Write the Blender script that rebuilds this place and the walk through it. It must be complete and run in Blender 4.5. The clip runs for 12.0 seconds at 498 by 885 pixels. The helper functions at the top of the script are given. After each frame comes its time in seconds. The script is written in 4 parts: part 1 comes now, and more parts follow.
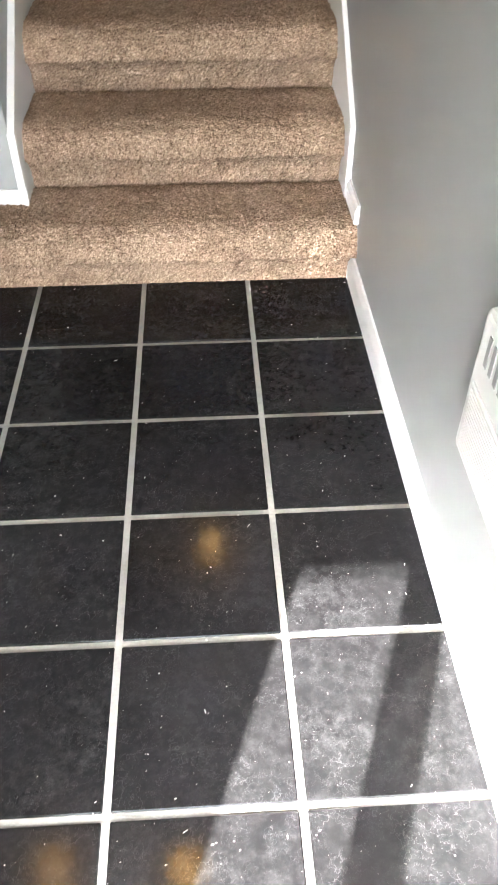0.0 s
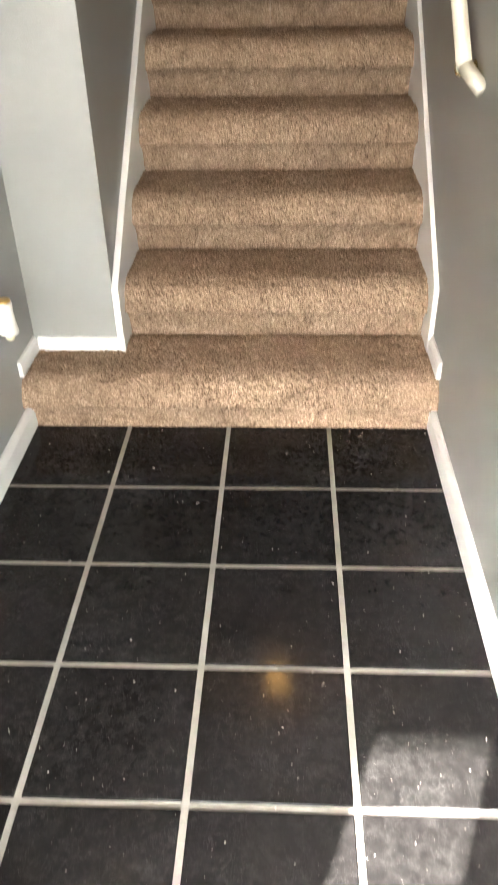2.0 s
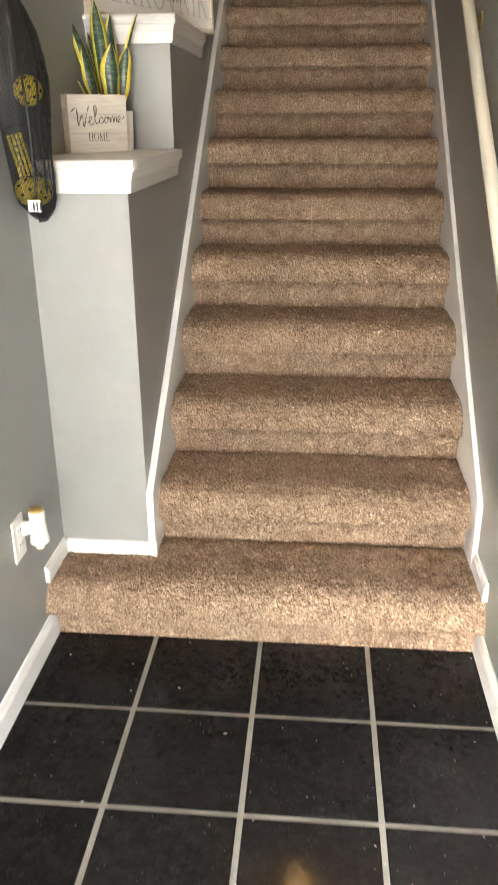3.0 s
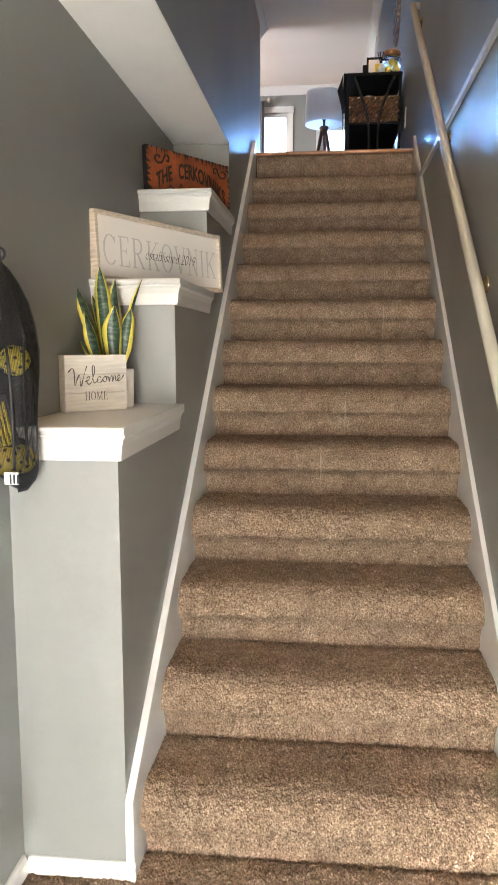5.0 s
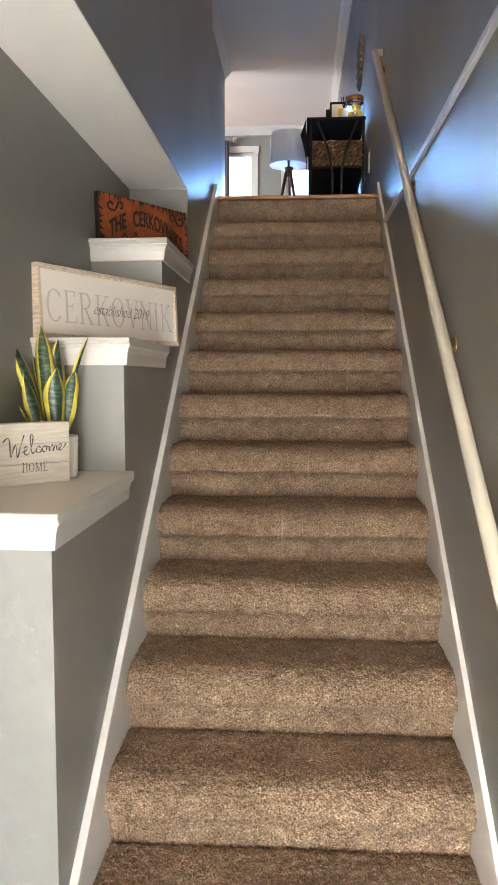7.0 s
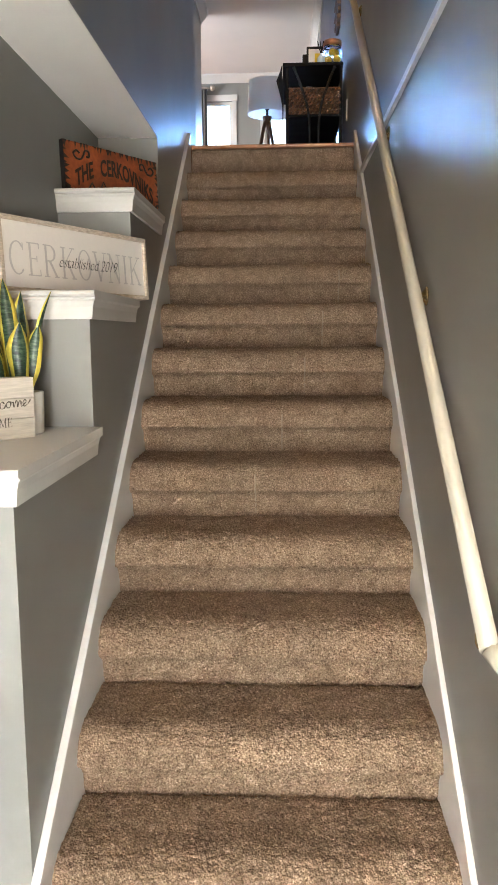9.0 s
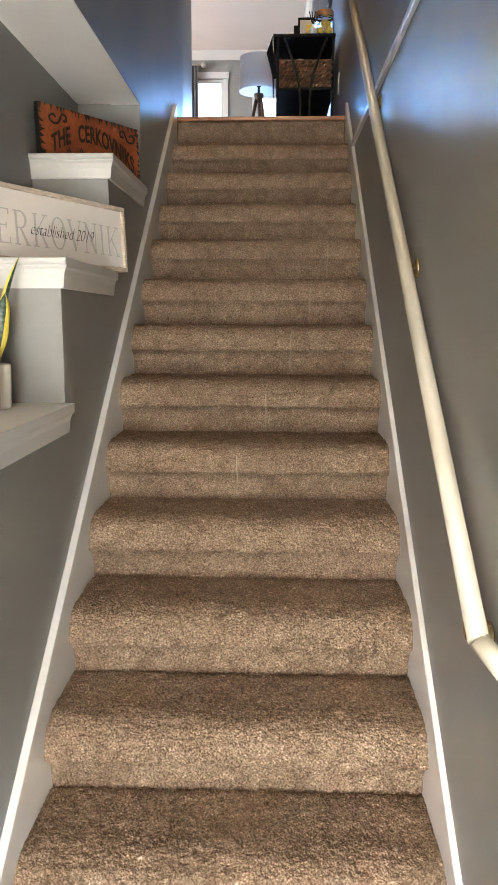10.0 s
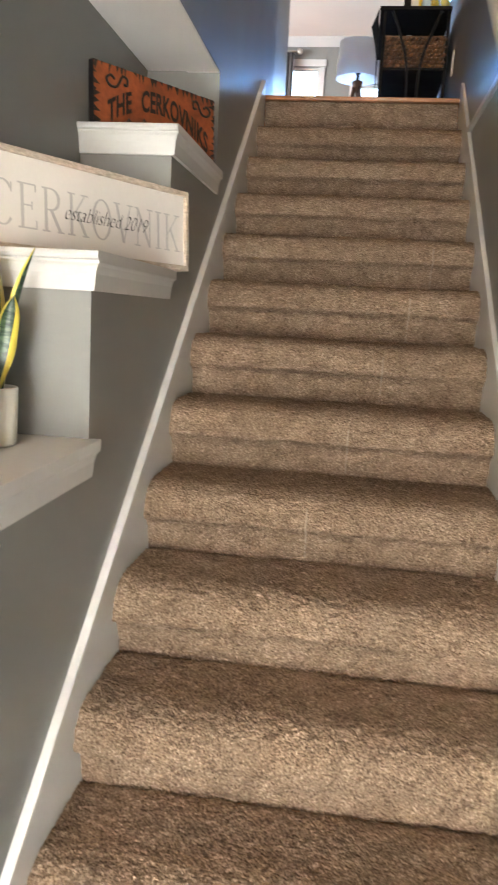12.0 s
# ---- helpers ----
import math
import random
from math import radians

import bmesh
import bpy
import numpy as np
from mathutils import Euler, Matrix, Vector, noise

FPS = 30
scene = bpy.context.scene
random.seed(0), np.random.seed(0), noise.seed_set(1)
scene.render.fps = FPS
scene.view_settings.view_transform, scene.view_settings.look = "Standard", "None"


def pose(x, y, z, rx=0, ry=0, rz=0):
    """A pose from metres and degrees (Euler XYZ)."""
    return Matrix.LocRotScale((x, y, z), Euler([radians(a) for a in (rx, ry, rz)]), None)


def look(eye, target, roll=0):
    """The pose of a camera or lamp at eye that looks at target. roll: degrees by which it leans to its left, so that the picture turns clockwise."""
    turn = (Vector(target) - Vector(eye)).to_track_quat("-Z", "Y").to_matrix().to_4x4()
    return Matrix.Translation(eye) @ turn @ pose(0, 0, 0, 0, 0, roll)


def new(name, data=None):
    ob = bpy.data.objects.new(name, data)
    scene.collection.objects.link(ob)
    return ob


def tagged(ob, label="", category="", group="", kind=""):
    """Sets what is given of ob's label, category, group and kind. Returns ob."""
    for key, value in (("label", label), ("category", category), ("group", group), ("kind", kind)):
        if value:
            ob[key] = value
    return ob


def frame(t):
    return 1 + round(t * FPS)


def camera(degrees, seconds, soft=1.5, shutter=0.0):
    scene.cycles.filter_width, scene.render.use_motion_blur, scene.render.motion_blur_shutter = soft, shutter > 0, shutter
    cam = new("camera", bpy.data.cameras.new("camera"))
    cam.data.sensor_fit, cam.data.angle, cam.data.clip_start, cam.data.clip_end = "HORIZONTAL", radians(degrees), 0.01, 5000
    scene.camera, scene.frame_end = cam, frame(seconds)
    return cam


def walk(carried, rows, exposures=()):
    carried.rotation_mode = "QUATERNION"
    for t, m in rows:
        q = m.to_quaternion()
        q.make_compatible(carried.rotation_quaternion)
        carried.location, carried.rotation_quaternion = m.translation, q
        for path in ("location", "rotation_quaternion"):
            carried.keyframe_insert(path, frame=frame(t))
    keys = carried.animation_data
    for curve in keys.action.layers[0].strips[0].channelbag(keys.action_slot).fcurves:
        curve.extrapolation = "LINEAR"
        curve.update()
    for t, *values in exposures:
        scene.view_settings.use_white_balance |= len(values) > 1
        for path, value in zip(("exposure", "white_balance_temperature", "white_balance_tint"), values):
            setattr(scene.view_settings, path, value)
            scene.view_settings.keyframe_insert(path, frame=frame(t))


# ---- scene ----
cam = camera(35.7, 12.0, 1.5, 0.35)
PATH = [
    (0, (-0.42, -2.01, 1.253), (-0.332, -0.568, -0.129), 0.2),
    (0.5, (-0.425, -2.011, 1.257), (-0.42, -0.605, -0.166), -0.2),
    (1, (-0.419, -2.006, 1.269), (-0.484, -0.591, -0.143), -2.7),
    (1.5, (-0.432, -2.006, 1.288), (-0.513, -0.498, -0.023), -2.0),
    (2, (-0.44, -1.987, 1.32), (-0.531, -0.345, 0.182), -1.3),
    (2.5, (-0.476, -1.942, 1.374), (-0.59, -0.16, 0.473), -0.0),
    (3, (-0.479, -1.85, 1.408), (-0.641, -0.013, 0.634), -0.3),
    (3.5, (-0.481, -1.71, 1.425), (-0.673, 0.183, 0.807), -0.2),
    (3.7, (-0.483, -1.678, 1.449), (-0.679, 0.226, 0.87), 0.2),
    (5.3, (-0.466, -1.564, 1.5), (-0.678, 0.414, 1.287), -0.2),
    (5.5, (-0.469, -1.553, 1.504), (-0.676, 0.426, 1.296), -0.1),
    (6, (-0.478, -1.461, 1.549), (-0.66, 0.522, 1.359), 0.1),
    (6.5, (-0.48, -1.41, 1.576), (-0.629, 0.577, 1.402), 0.2),
    (7, (-0.448, -1.392, 1.59), (-0.578, 0.596, 1.422), 0.0),
    (7.5, (-0.426, -1.389, 1.588), (-0.537, 0.6, 1.418), -0.2),
    (7.7, (-0.41, -1.399, 1.603), (-0.525, 0.588, 1.413), -0.1),
    (9.5, (-0.402, -1.332, 1.56), (-0.479, 0.645, 1.266), -0.3),
    (10, (-0.379, -1.263, 1.544), (-0.447, 0.711, 1.229), 0.1),
    (10.5, (-0.39, -1.135, 1.545), (-0.451, 0.837, 1.214), 0.3),
    (11, (-0.427, -0.974, 1.572), (-0.446, 1.011, 1.329), 1.2),
    (11.5, (-0.447, -0.816, 1.572), (-0.486, 1.154, 1.226), 4.3),
    (12, (-0.412, -0.726, 1.595), (-0.666, 1.231, 1.267), 3.0),
]
walk(cam, [(t, look(eye, target, roll)) for t, eye, target, roll in PATH],
     [(0.0, 5.4, 5850, 10), (0.6, 5.4, 6100, 10), (1.4, 5.42, 6500, 10), (3.5, 5.55, 6500, 10), (6.0, 5.53, 6500, 10), (10.0, 5.55, 6500, 10), (11.0, 5.68, 6500, 10), (12.0, 5.86, 6500, 10)])

# ---- plan (metres): y = 0 is the first riser, x = 0 near the right-hand wall ----
R, RUN, STEPS = 0.19, 0.254, 14
XR, XL, XI = 0.008, -1.222, -0.958       # right wall, foyer's left wall, inner face of the stair's left wall
SK_L, SK_R = -0.937, -0.007              # faces of the skirt boards
CEIL, UP, TOP = 2.437, 2.66, 5.10        # foyer ceiling, upper floor, upper ceiling
Y_DOOR, Y_WELL, Y_TOP, Y_FAR = -3.0, -0.35, 3.302, 9.85
X_HALL = -1.33                           # left wall of the upper room's entrance
Y_OPEN = 7.8                             # where that wall ends
SLOPE = R / RUN

# ---- world and lights ----
SUN_EL, SUN_TX = math.radians(30), 0.39
world = bpy.data.worlds.new("sky")
scene.world = world
world.use_nodes = True
wn = world.node_tree
sky = wn.nodes.new("ShaderNodeTexSky")
sky.sky_type = 'NISHITA'
sky.sun_disc = False
sky.sun_elevation = SUN_EL
sky.sun_rotation = math.atan2(-SUN_TX, -1.0)
wn.nodes["Background"].inputs["Strength"].default_value = 0.05
wn.links.new(sky.outputs[0], wn.nodes["Background"].inputs["Color"])

sun_data = bpy.data.lights.new("sun", 'SUN')
sun_data.energy, sun_data.angle, sun_data.color = 5.0, radians(0.5), (1.0, 0.95, 0.88)
sun = new("sun", sun_data)
sun_way = Vector((SUN_TX, 1.0, 0)).normalized() * math.cos(SUN_EL) + Vector((0, 0, -math.sin(SUN_EL)))
sun.matrix_world = look((-3, -8, 6), Vector((-3, -8, 6)) + sun_way)


def window_light(name, eye, target, w, h, watts, color=(0.85, 0.93, 1.0), spread=180):
    """Skylight that enters by an opening, seen or added."""
    d = bpy.data.lights.new(name, 'AREA')
    d.shape, d.size, d.size_y, d.energy, d.color = 'RECTANGLE', w, h, watts, color
    d.spread = radians(spread)
    ob = new(name, d)
    ob.matrix_world = look(eye, target)
    return ob


window_light("door_daylight", (-0.64, Y_DOOR + 0.06, 1.05), (-0.74, 1.2, 2.4), 0.66, 1.75, 2.3, (0.98, 0.97, 0.94))
# lamp at an unseen opening, added to light the step noses from above
window_light("added_upper_light", (-0.38, Y_DOOR + 0.06, 3.75), (-0.45, 1.6, 1.4), 0.62, 1.5, 0.55, (1.0, 0.92, 0.83))
window_light("window_daylight", (-1.31, Y_FAR - 0.08, 3.98), (-0.2, 2.0, 2.5), 0.40, 0.8, 0.72, (0.22, 0.47, 1.0), 56)
window_light("window_daylight_b", (-0.44, Y_FAR - 0.08, 3.95), (-0.2, 2.0, 2.5), 0.42, 0.7, 0.60, (0.22, 0.47, 1.0), 56)
# fill lamp out of view, added to brighten the upper room and its ceiling
window_light("room_fill_light", (-4.25, 7.6, 4.1), (0, 7.0, 3.6), 1.6, 1.3, 5.0, (0.86, 0.92, 1.0))


def bulb(name, at, watts, size=0.08, color=(1.0, 0.76, 0.48)):
    d = bpy.data.lights.new(name, 'POINT')
    d.energy, d.shadow_soft_size, d.color = watts, size, color
    ob = new(name, d)
    ob.location = at
    return ob


bulb("stair_bulb", (-0.51, 2.95, TOP - 0.26), 0.30, 0.08, (1.0, 0.56, 0.18))
bulb("entry_bulb", (-0.60, -0.91, CEIL - 0.24), 0.17, 0.07, (1.0, 0.50, 0.03))
bulb("entry_bulb", (-1.15, -0.86, CEIL - 0.24), 0.05, 0.07, (1.0, 0.50, 0.03))

# ---- materials ----
MATS = {}


def principled(name):
    m = bpy.data.materials.new(name)
    m.use_nodes = True
    return m, m.node_tree, m.node_tree.nodes["Principled BSDF"]


def add(nt, kind, **values):
    n = nt.nodes.new(kind)
    for k, v in values.items():
        n.inputs[k.replace("_", " ")].default_value = v
    return n


def coords(nt, scale=(1, 1, 1), object_space=False):
    tc = nt.nodes.new("ShaderNodeTexCoord")
    mp = nt.nodes.new("ShaderNodeMapping")
    mp.inputs["Scale"].default_value = scale
    if object_space:
        nt.links.new(tc.outputs["Object"], mp.inputs["Vector"])
    else:
        geo = nt.nodes.new("ShaderNodeNewGeometry")
        nt.links.new(geo.outputs["Position"], mp.inputs["Vector"])
    return mp.outputs["Vector"]


def noise_tex(nt, vec, scale, detail=4.0, rough=0.55):
    n = add(nt, "ShaderNodeTexNoise", Scale=scale, Detail=detail, Roughness=rough)
    nt.links.new(vec, n.inputs["Vector"])
    return n.outputs["Fac"]


def ramp(nt, fac, stops):
    r = nt.nodes.new("ShaderNodeValToRGB")
    e = r.color_ramp.elements
    e[0].position, e[0].color = stops[0][0], (*stops[0][1], 1)
    e[1].position, e[1].color = stops[-1][0], (*stops[-1][1], 1)
    for p, c in stops[1:-1]:
        x = e.new(p)
        x.color = (*c, 1)
    nt.links.new(fac, r.inputs["Fac"])
    return r.outputs["Color"]


def mixed(nt, fac, a, b, how='MIX'):
    m = nt.nodes.new("ShaderNodeMix")
    m.data_type, m.blend_type = 'RGBA', how
    for v, i in ((fac, 0), (a, 6), (b, 7)):
        if hasattr(v, "links"):
            nt.links.new(v, m.inputs[i])
        else:
            m.inputs[i].default_value = v if i == 0 else (*v, 1)
    return m.outputs[2]


def bump(nt, bsdf, height, strength, distance):
    b = add(nt, "ShaderNodeBump", Strength=strength, Distance=distance)
    nt.links.new(height, b.inputs["Height"])
    nt.links.new(b.outputs["Normal"], bsdf.inputs["Normal"])
    return b


def varied(name, base, rough=0.5, metal=0.0, spread=0.06, scale=6.0, grain=60.0, bump_s=0.15, bump_d=0.001,
           stretch=(1, 1, 1), object_space=False, rough_var=0.08, spec=0.5):
    """A surface of one colour with stains at two scales and fine relief."""
    m, nt, b = principled(name)
    v = coords(nt, stretch, object_space)
    big, fine = noise_tex(nt, v, scale, 3), noise_tex(nt, v, grain, 4)
    lo, hi = [c * (1 - spread) for c in base], [min(1, c * (1 + spread)) for c in base]
    c1 = ramp(nt, big, [(0.3, lo), (0.7, hi)])
    c2 = ramp(nt, fine, [(0.3, [1 - spread] * 3), (0.7, [1, 1, 1])])
    nt.links.new(mixed(nt, 1.0, c1, c2, 'MULTIPLY'), b.inputs["Base Color"])
    r = ramp(nt, big, [(0.2, [rough - rough_var] * 3), (0.8, [rough + rough_var] * 3)])
    nt.links.new(r, b.inputs["Roughness"])
    b.inputs["Metallic"].default_value = metal
    b.inputs["Specular IOR Level"].default_value = spec
    bump(nt, b, fine, bump_s, bump_d)
    MATS[name] = m
    return m


wall_paint = varied("grey wall paint", (0.207, 0.209, 0.199), 0.46, spread=0.03, scale=1.4, grain=240, bump_s=0.2, bump_d=0.0012, spec=0.6)
white_paint = varied("white trim paint", (0.55, 0.545, 0.525), 0.38, spread=0.035, scale=3, grain=90, bump_s=0.06)
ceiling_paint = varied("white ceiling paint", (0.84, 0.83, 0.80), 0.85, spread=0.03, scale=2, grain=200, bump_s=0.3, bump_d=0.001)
# same white, darkened in its colour to hold down the upper ceiling's brightness
upper_ceiling_paint = varied("dimmed white ceiling paint", (0.70, 0.68, 0.65), 0.9, spread=0.03, scale=2, grain=200, bump_s=0.2, bump_d=0.001)
grout_mat = varied("beige grout", (0.22, 0.205, 0.18), 0.85, spread=0.2, scale=7, grain=180, bump_s=0.5, bump_d=0.001)
rail_paint = varied("cream rail paint", (0.41, 0.385, 0.315), 0.35, spread=0.04, scale=5, grain=40, bump_s=0.05)
brass = varied("brass", (0.85, 0.70, 0.40), 0.22, metal=1.0, spread=0.08, scale=20, grain=200, bump_s=0.02)
oak = varied("orange oak flooring", (0.36, 0.15, 0.055), 0.3, spread=0.15, scale=5, grain=40, stretch=(1, 12, 1), bump_s=0.1)
concrete = varied("concrete", (0.4, 0.38, 0.35), 0.9, spread=0.1, scale=3, grain=50, bump_s=0.3)


def carpet_material():
    m, nt, b = principled("beige carpet pile")
    v = coords(nt)
    tuft = add(nt, "ShaderNodeTexVoronoi", Scale=170.0)
    nt.links.new(v, tuft.inputs["Vector"])
    fine, clump, mid, big = noise_tex(nt, v, 190, 4, 0.78), noise_tex(nt, v, 85, 3, 0.6), noise_tex(nt, v, 20, 5, 0.72), noise_tex(nt, v, 5, 3)
    c = ramp(nt, fine, [(0.30, (0.135, 0.092, 0.063)), (0.45, (0.33, 0.239, 0.166)), (0.56, (0.49, 0.364, 0.260)), (0.71, (0.70, 0.55, 0.415))])
    c = mixed(nt, 0.55, c, ramp(nt, tuft.outputs["Distance"], [(0.30, (1, 1, 1)), (0.66, (0.50, 0.46, 0.42))]), 'MULTIPLY')
    c = mixed(nt, 0.2, c, ramp(nt, clump, [(0.34, (0.56, 0.52, 0.48)), (0.6, (1, 1, 1))]), 'MULTIPLY')
    c = mixed(nt, 0.75, c, ramp(nt, mid, [(0.34, (0.62, 0.58, 0.54)), (0.62, (1, 1, 1))]), 'MULTIPLY')
    c = mixed(nt, 0.7, c, ramp(nt, big, [(0.3, (0.82, 0.80, 0.79)), (0.7, (1, 1, 1))]), 'MULTIPLY')
    nt.links.new(c, b.inputs["Base Color"])
    b.inputs["Roughness"].default_value = 0.95
    b.inputs["Specular IOR Level"].default_value = 0.1
    h = mixed(nt, 0.45, fine, tuft.outputs["Distance"])
    bump(nt, b, h, 1.0, 0.011)
    return m


def tile_material():
    m, nt, b = principled("black stone-look tile")
    v = coords(nt)
    info = nt.nodes.new("ShaderNodeObjectInfo")
    off = nt.nodes.new("ShaderNodeVectorMath")
    off.operation = 'MULTIPLY_ADD'
    nt.links.new(info.outputs["Random"], off.inputs[1])
    off.inputs[0].default_value = (7, 3, 5)
    nt.links.new(v, off.inputs[2])
    p = off.outputs[0]
    cloud, scuff, speck = noise_tex(nt, p, 11, 6, 0.65), noise_tex(nt, p, 38, 9, 0.82), noise_tex(nt, p, 150, 2, 0.5)
    big, film = noise_tex(nt, p, 4.5, 2), noise_tex(nt, p, 60, 5, 0.7)
    c = ramp(nt, cloud, [(0.25, (0.0045, 0.0040, 0.0040)), (0.8, (0.0085, 0.0077, 0.0077))])
    sc = ramp(nt, scuff, [(0.47, (0, 0, 0)), (0.90, (1, 1, 1))])
    gate = ramp(nt, big, [(0.35, (0.05,) * 3), (0.7, (0.17,) * 3)])
    c = mixed(nt, mixed(nt, 1.0, sc, gate, 'MULTIPLY'), c, (0.20, 0.197, 0.19))
    c = mixed(nt, ramp(nt, film, [(0.48, (0, 0, 0)), (0.85, (0.14,) * 3)]), c, (0.05, 0.048, 0.047))
    for size, thin, much in ((26, 0.009, 0.10), (60, 0.012, 0.08)):
        line = noise_tex(nt, p, size, 4, 0.62)
        vein = ramp(nt, line, [(0.5 - thin, (0, 0, 0)), (0.5, (much,) * 3), (0.5 + thin, (0, 0, 0))])
        where = ramp(nt, noise_tex(nt, p, size * 0.4 + 2, 2), [(0.42, (0, 0, 0)), (0.62, (1, 1, 1))])
        c = mixed(nt, mixed(nt, 1.0, vein, where, 'MULTIPLY'), c, (0.26, 0.255, 0.25))
    dust = ramp(nt, speck, [(0.745, (0, 0, 0)), (0.77, (1, 1, 1))])
    c = mixed(nt, dust, c, (0.34, 0.32, 0.30))
    nt.links.new(c, b.inputs["Base Color"])
    nt.links.new(ramp(nt, scuff, [(0.3, (0.07,) * 3), (0.8, (0.13,) * 3)]), b.inputs["Roughness"])
    b.inputs["Specular IOR Level"].default_value = 0.13
    bump(nt, b, mixed(nt, 0.12, cloud, noise_tex(nt, p, 55, 1)), 0.12, 0.003)
    return m


def glass_material():
    m, nt, b = principled("clear glass")
    b.inputs["Transmission Weight"].default_value = 1.0
    b.inputs["Roughness"].default_value = 0.0
    b.inputs["IOR"].default_value = 1.45
    return m


def glow(name, color, strength):
    m, nt, b = principled(name)
    b.inputs["Emission Color"].default_value = (*color, 1)
    b.inputs["Emission Strength"].default_value = strength
    b.inputs["Base Color"].default_value = (*color, 1)
    return m


carpet, tile_mat, glass = carpet_material(), tile_material(), glass_material()


# ---- mesh helpers ----
def mesh_object(name, bm, material, smooth=False):
    me = bpy.data.meshes.new(name)
    bmesh.ops.recalc_face_normals(bm, faces=bm.faces)
    bm.to_mesh(me)
    bm.free()
    for mt in (material if isinstance(material, (list, tuple)) else [material]):
        me.materials.append(mt)
    if smooth:
        for p in me.polygons:
            p.use_smooth = True
    return new(name, me)


def part(name, bm, material, parent, label="", smooth=False):
    ob = mesh_object(name, bm, material, smooth)
    ob.parent = parent
    if label:
        tagged(ob, label)
    return ob


def thing(name, label, category, at=(0, 0, 0), rz=0, group="", kind=""):
    """An empty that carries the parts of a thing."""
    ob = new(name)
    ob.matrix_world = pose(*at, 0, 0, rz)
    ob.empty_display_size = 0.05
    return tagged(ob, label, category, group, kind)


def box(x0, x1, y0, y1, z0, z1, bevel=0.0, bm=None, seg=2):
    b = bmesh.new()
    bmesh.ops.create_cube(b, size=1.0)
    for v in b.verts:
        v.co = Vector(((x0 + x1) / 2 + v.co.x * (x1 - x0), (y0 + y1) / 2 + v.co.y * (y1 - y0), (z0 + z1) / 2 + v.co.z * (z1 - z0)))
    if bevel:
        bmesh.ops.bevel(b, geom=b.edges[:], offset=bevel, segments=seg, affect='EDGES', profile=0.5)
    return merged(bm, b)


def merged(bm, b):
    if bm is None:
        return b
    me = bpy.data.meshes.new("tmp")
    b.to_mesh(me)
    b.free()
    bm.from_mesh(me)
    bpy.data.meshes.remove(me)
    return bm


def prism(points, axis, a, b_, bevel=0.0, bm=None):
    """A closed outline pushed along an axis from a to b_. The outline's pairs are the two other axes in order."""
    b = bmesh.new()

    def co(p, w):
        return {"x": (w, p[0], p[1]), "y": (p[0], w, p[1]), "z": (p[0], p[1], w)}[axis]
    lo = [b.verts.new(co(p, a)) for p in points]
    hi = [b.verts.new(co(p, b_)) for p in points]
    b.faces.new(lo)
    b.faces.new(hi[::-1])
    n = len(points)
    for i in range(n):
        b.faces.new((lo[i], lo[(i + 1) % n], hi[(i + 1) % n], hi[i]))
    bmesh.ops.recalc_face_normals(b, faces=b.faces)
    if bevel:
        bmesh.ops.bevel(b, geom=b.edges[:], offset=bevel, segments=2, affect='EDGES', profile=0.5)
    return merged(bm, b)


def tube(points, radius, sides=16, bm=None, caps=True):
    """A round bar along points; radius a number or one for each point."""
    b = bmesh.new()
    pts = [Vector(p) for p in points]
    rad = radius if isinstance(radius, (list, tuple)) else [radius] * len(pts)
    rings, side = [], None
    for i, p in enumerate(pts):
        d = (pts[min(i + 1, len(pts) - 1)] - pts[max(i - 1, 0)]).normalized()
        if side is None:
            side = d.cross(Vector((0, 0, 1)) if abs(d.z) < 0.9 else Vector((1, 0, 0))).normalized()
        side = (side - d * side.dot(d)).normalized()
        up = d.cross(side)
        rings.append([b.verts.new(p + rad[i] * (math.cos(2 * math.pi * k / sides) * side + math.sin(2 * math.pi * k / sides) * up)) for k in range(sides)])
    for r0, r1 in zip(rings, rings[1:]):
        for k in range(sides):
            b.faces.new((r0[k], r0[(k + 1) % sides], r1[(k + 1) % sides], r1[k]))
    if caps:
        b.faces.new(rings[0][::-1])
        b.faces.new(rings[-1])
    return merged(bm, b)


def lathe(profile, sides=32, bm=None, at=(0, 0, 0)):
    """A turned body from (radius, z) pairs."""
    b = bmesh.new()
    rings = []
    for r, z in profile:
        if r < 1e-5:
            rings.append([b.verts.new((at[0], at[1], at[2] + z))])
        else:
            rings.append([b.verts.new((at[0] + r * math.cos(2 * math.pi * k / sides), at[1] + r * math.sin(2 * math.pi * k / sides), at[2] + z)) for k in range(sides)])
    for r0, r1 in zip(rings, rings[1:]):
        for k in range(sides):
            q = [r0[k % len(r0)], r0[(k + 1) % len(r0)], r1[(k + 1) % len(r1)], r1[k % len(r1)]]
            q = list(dict.fromkeys(q))
            if len(q) > 2:
                b.faces.new(q)
    return merged(bm, b)


def smooth_line(pts, n=6):
    P = [Vector(p) for p in pts]
    P = [P[0]] + P + [P[-1]]
    out = []
    for a, b, c, d in zip(P, P[1:], P[2:], P[3:]):
        for i in range(n):
            t = i / n
            out.append(0.5 * ((2 * b) + (c - a) * t + (2 * a - 5 * b + 4 * c - d) * t * t + (3 * b - a - 3 * c + d) * t ** 3))
    return out + [P[-2]]


def structure(name, bm, material, label, category="wall", smooth=False):
    return tagged(mesh_object(name, bm, material, smooth), label, category, kind="structure")


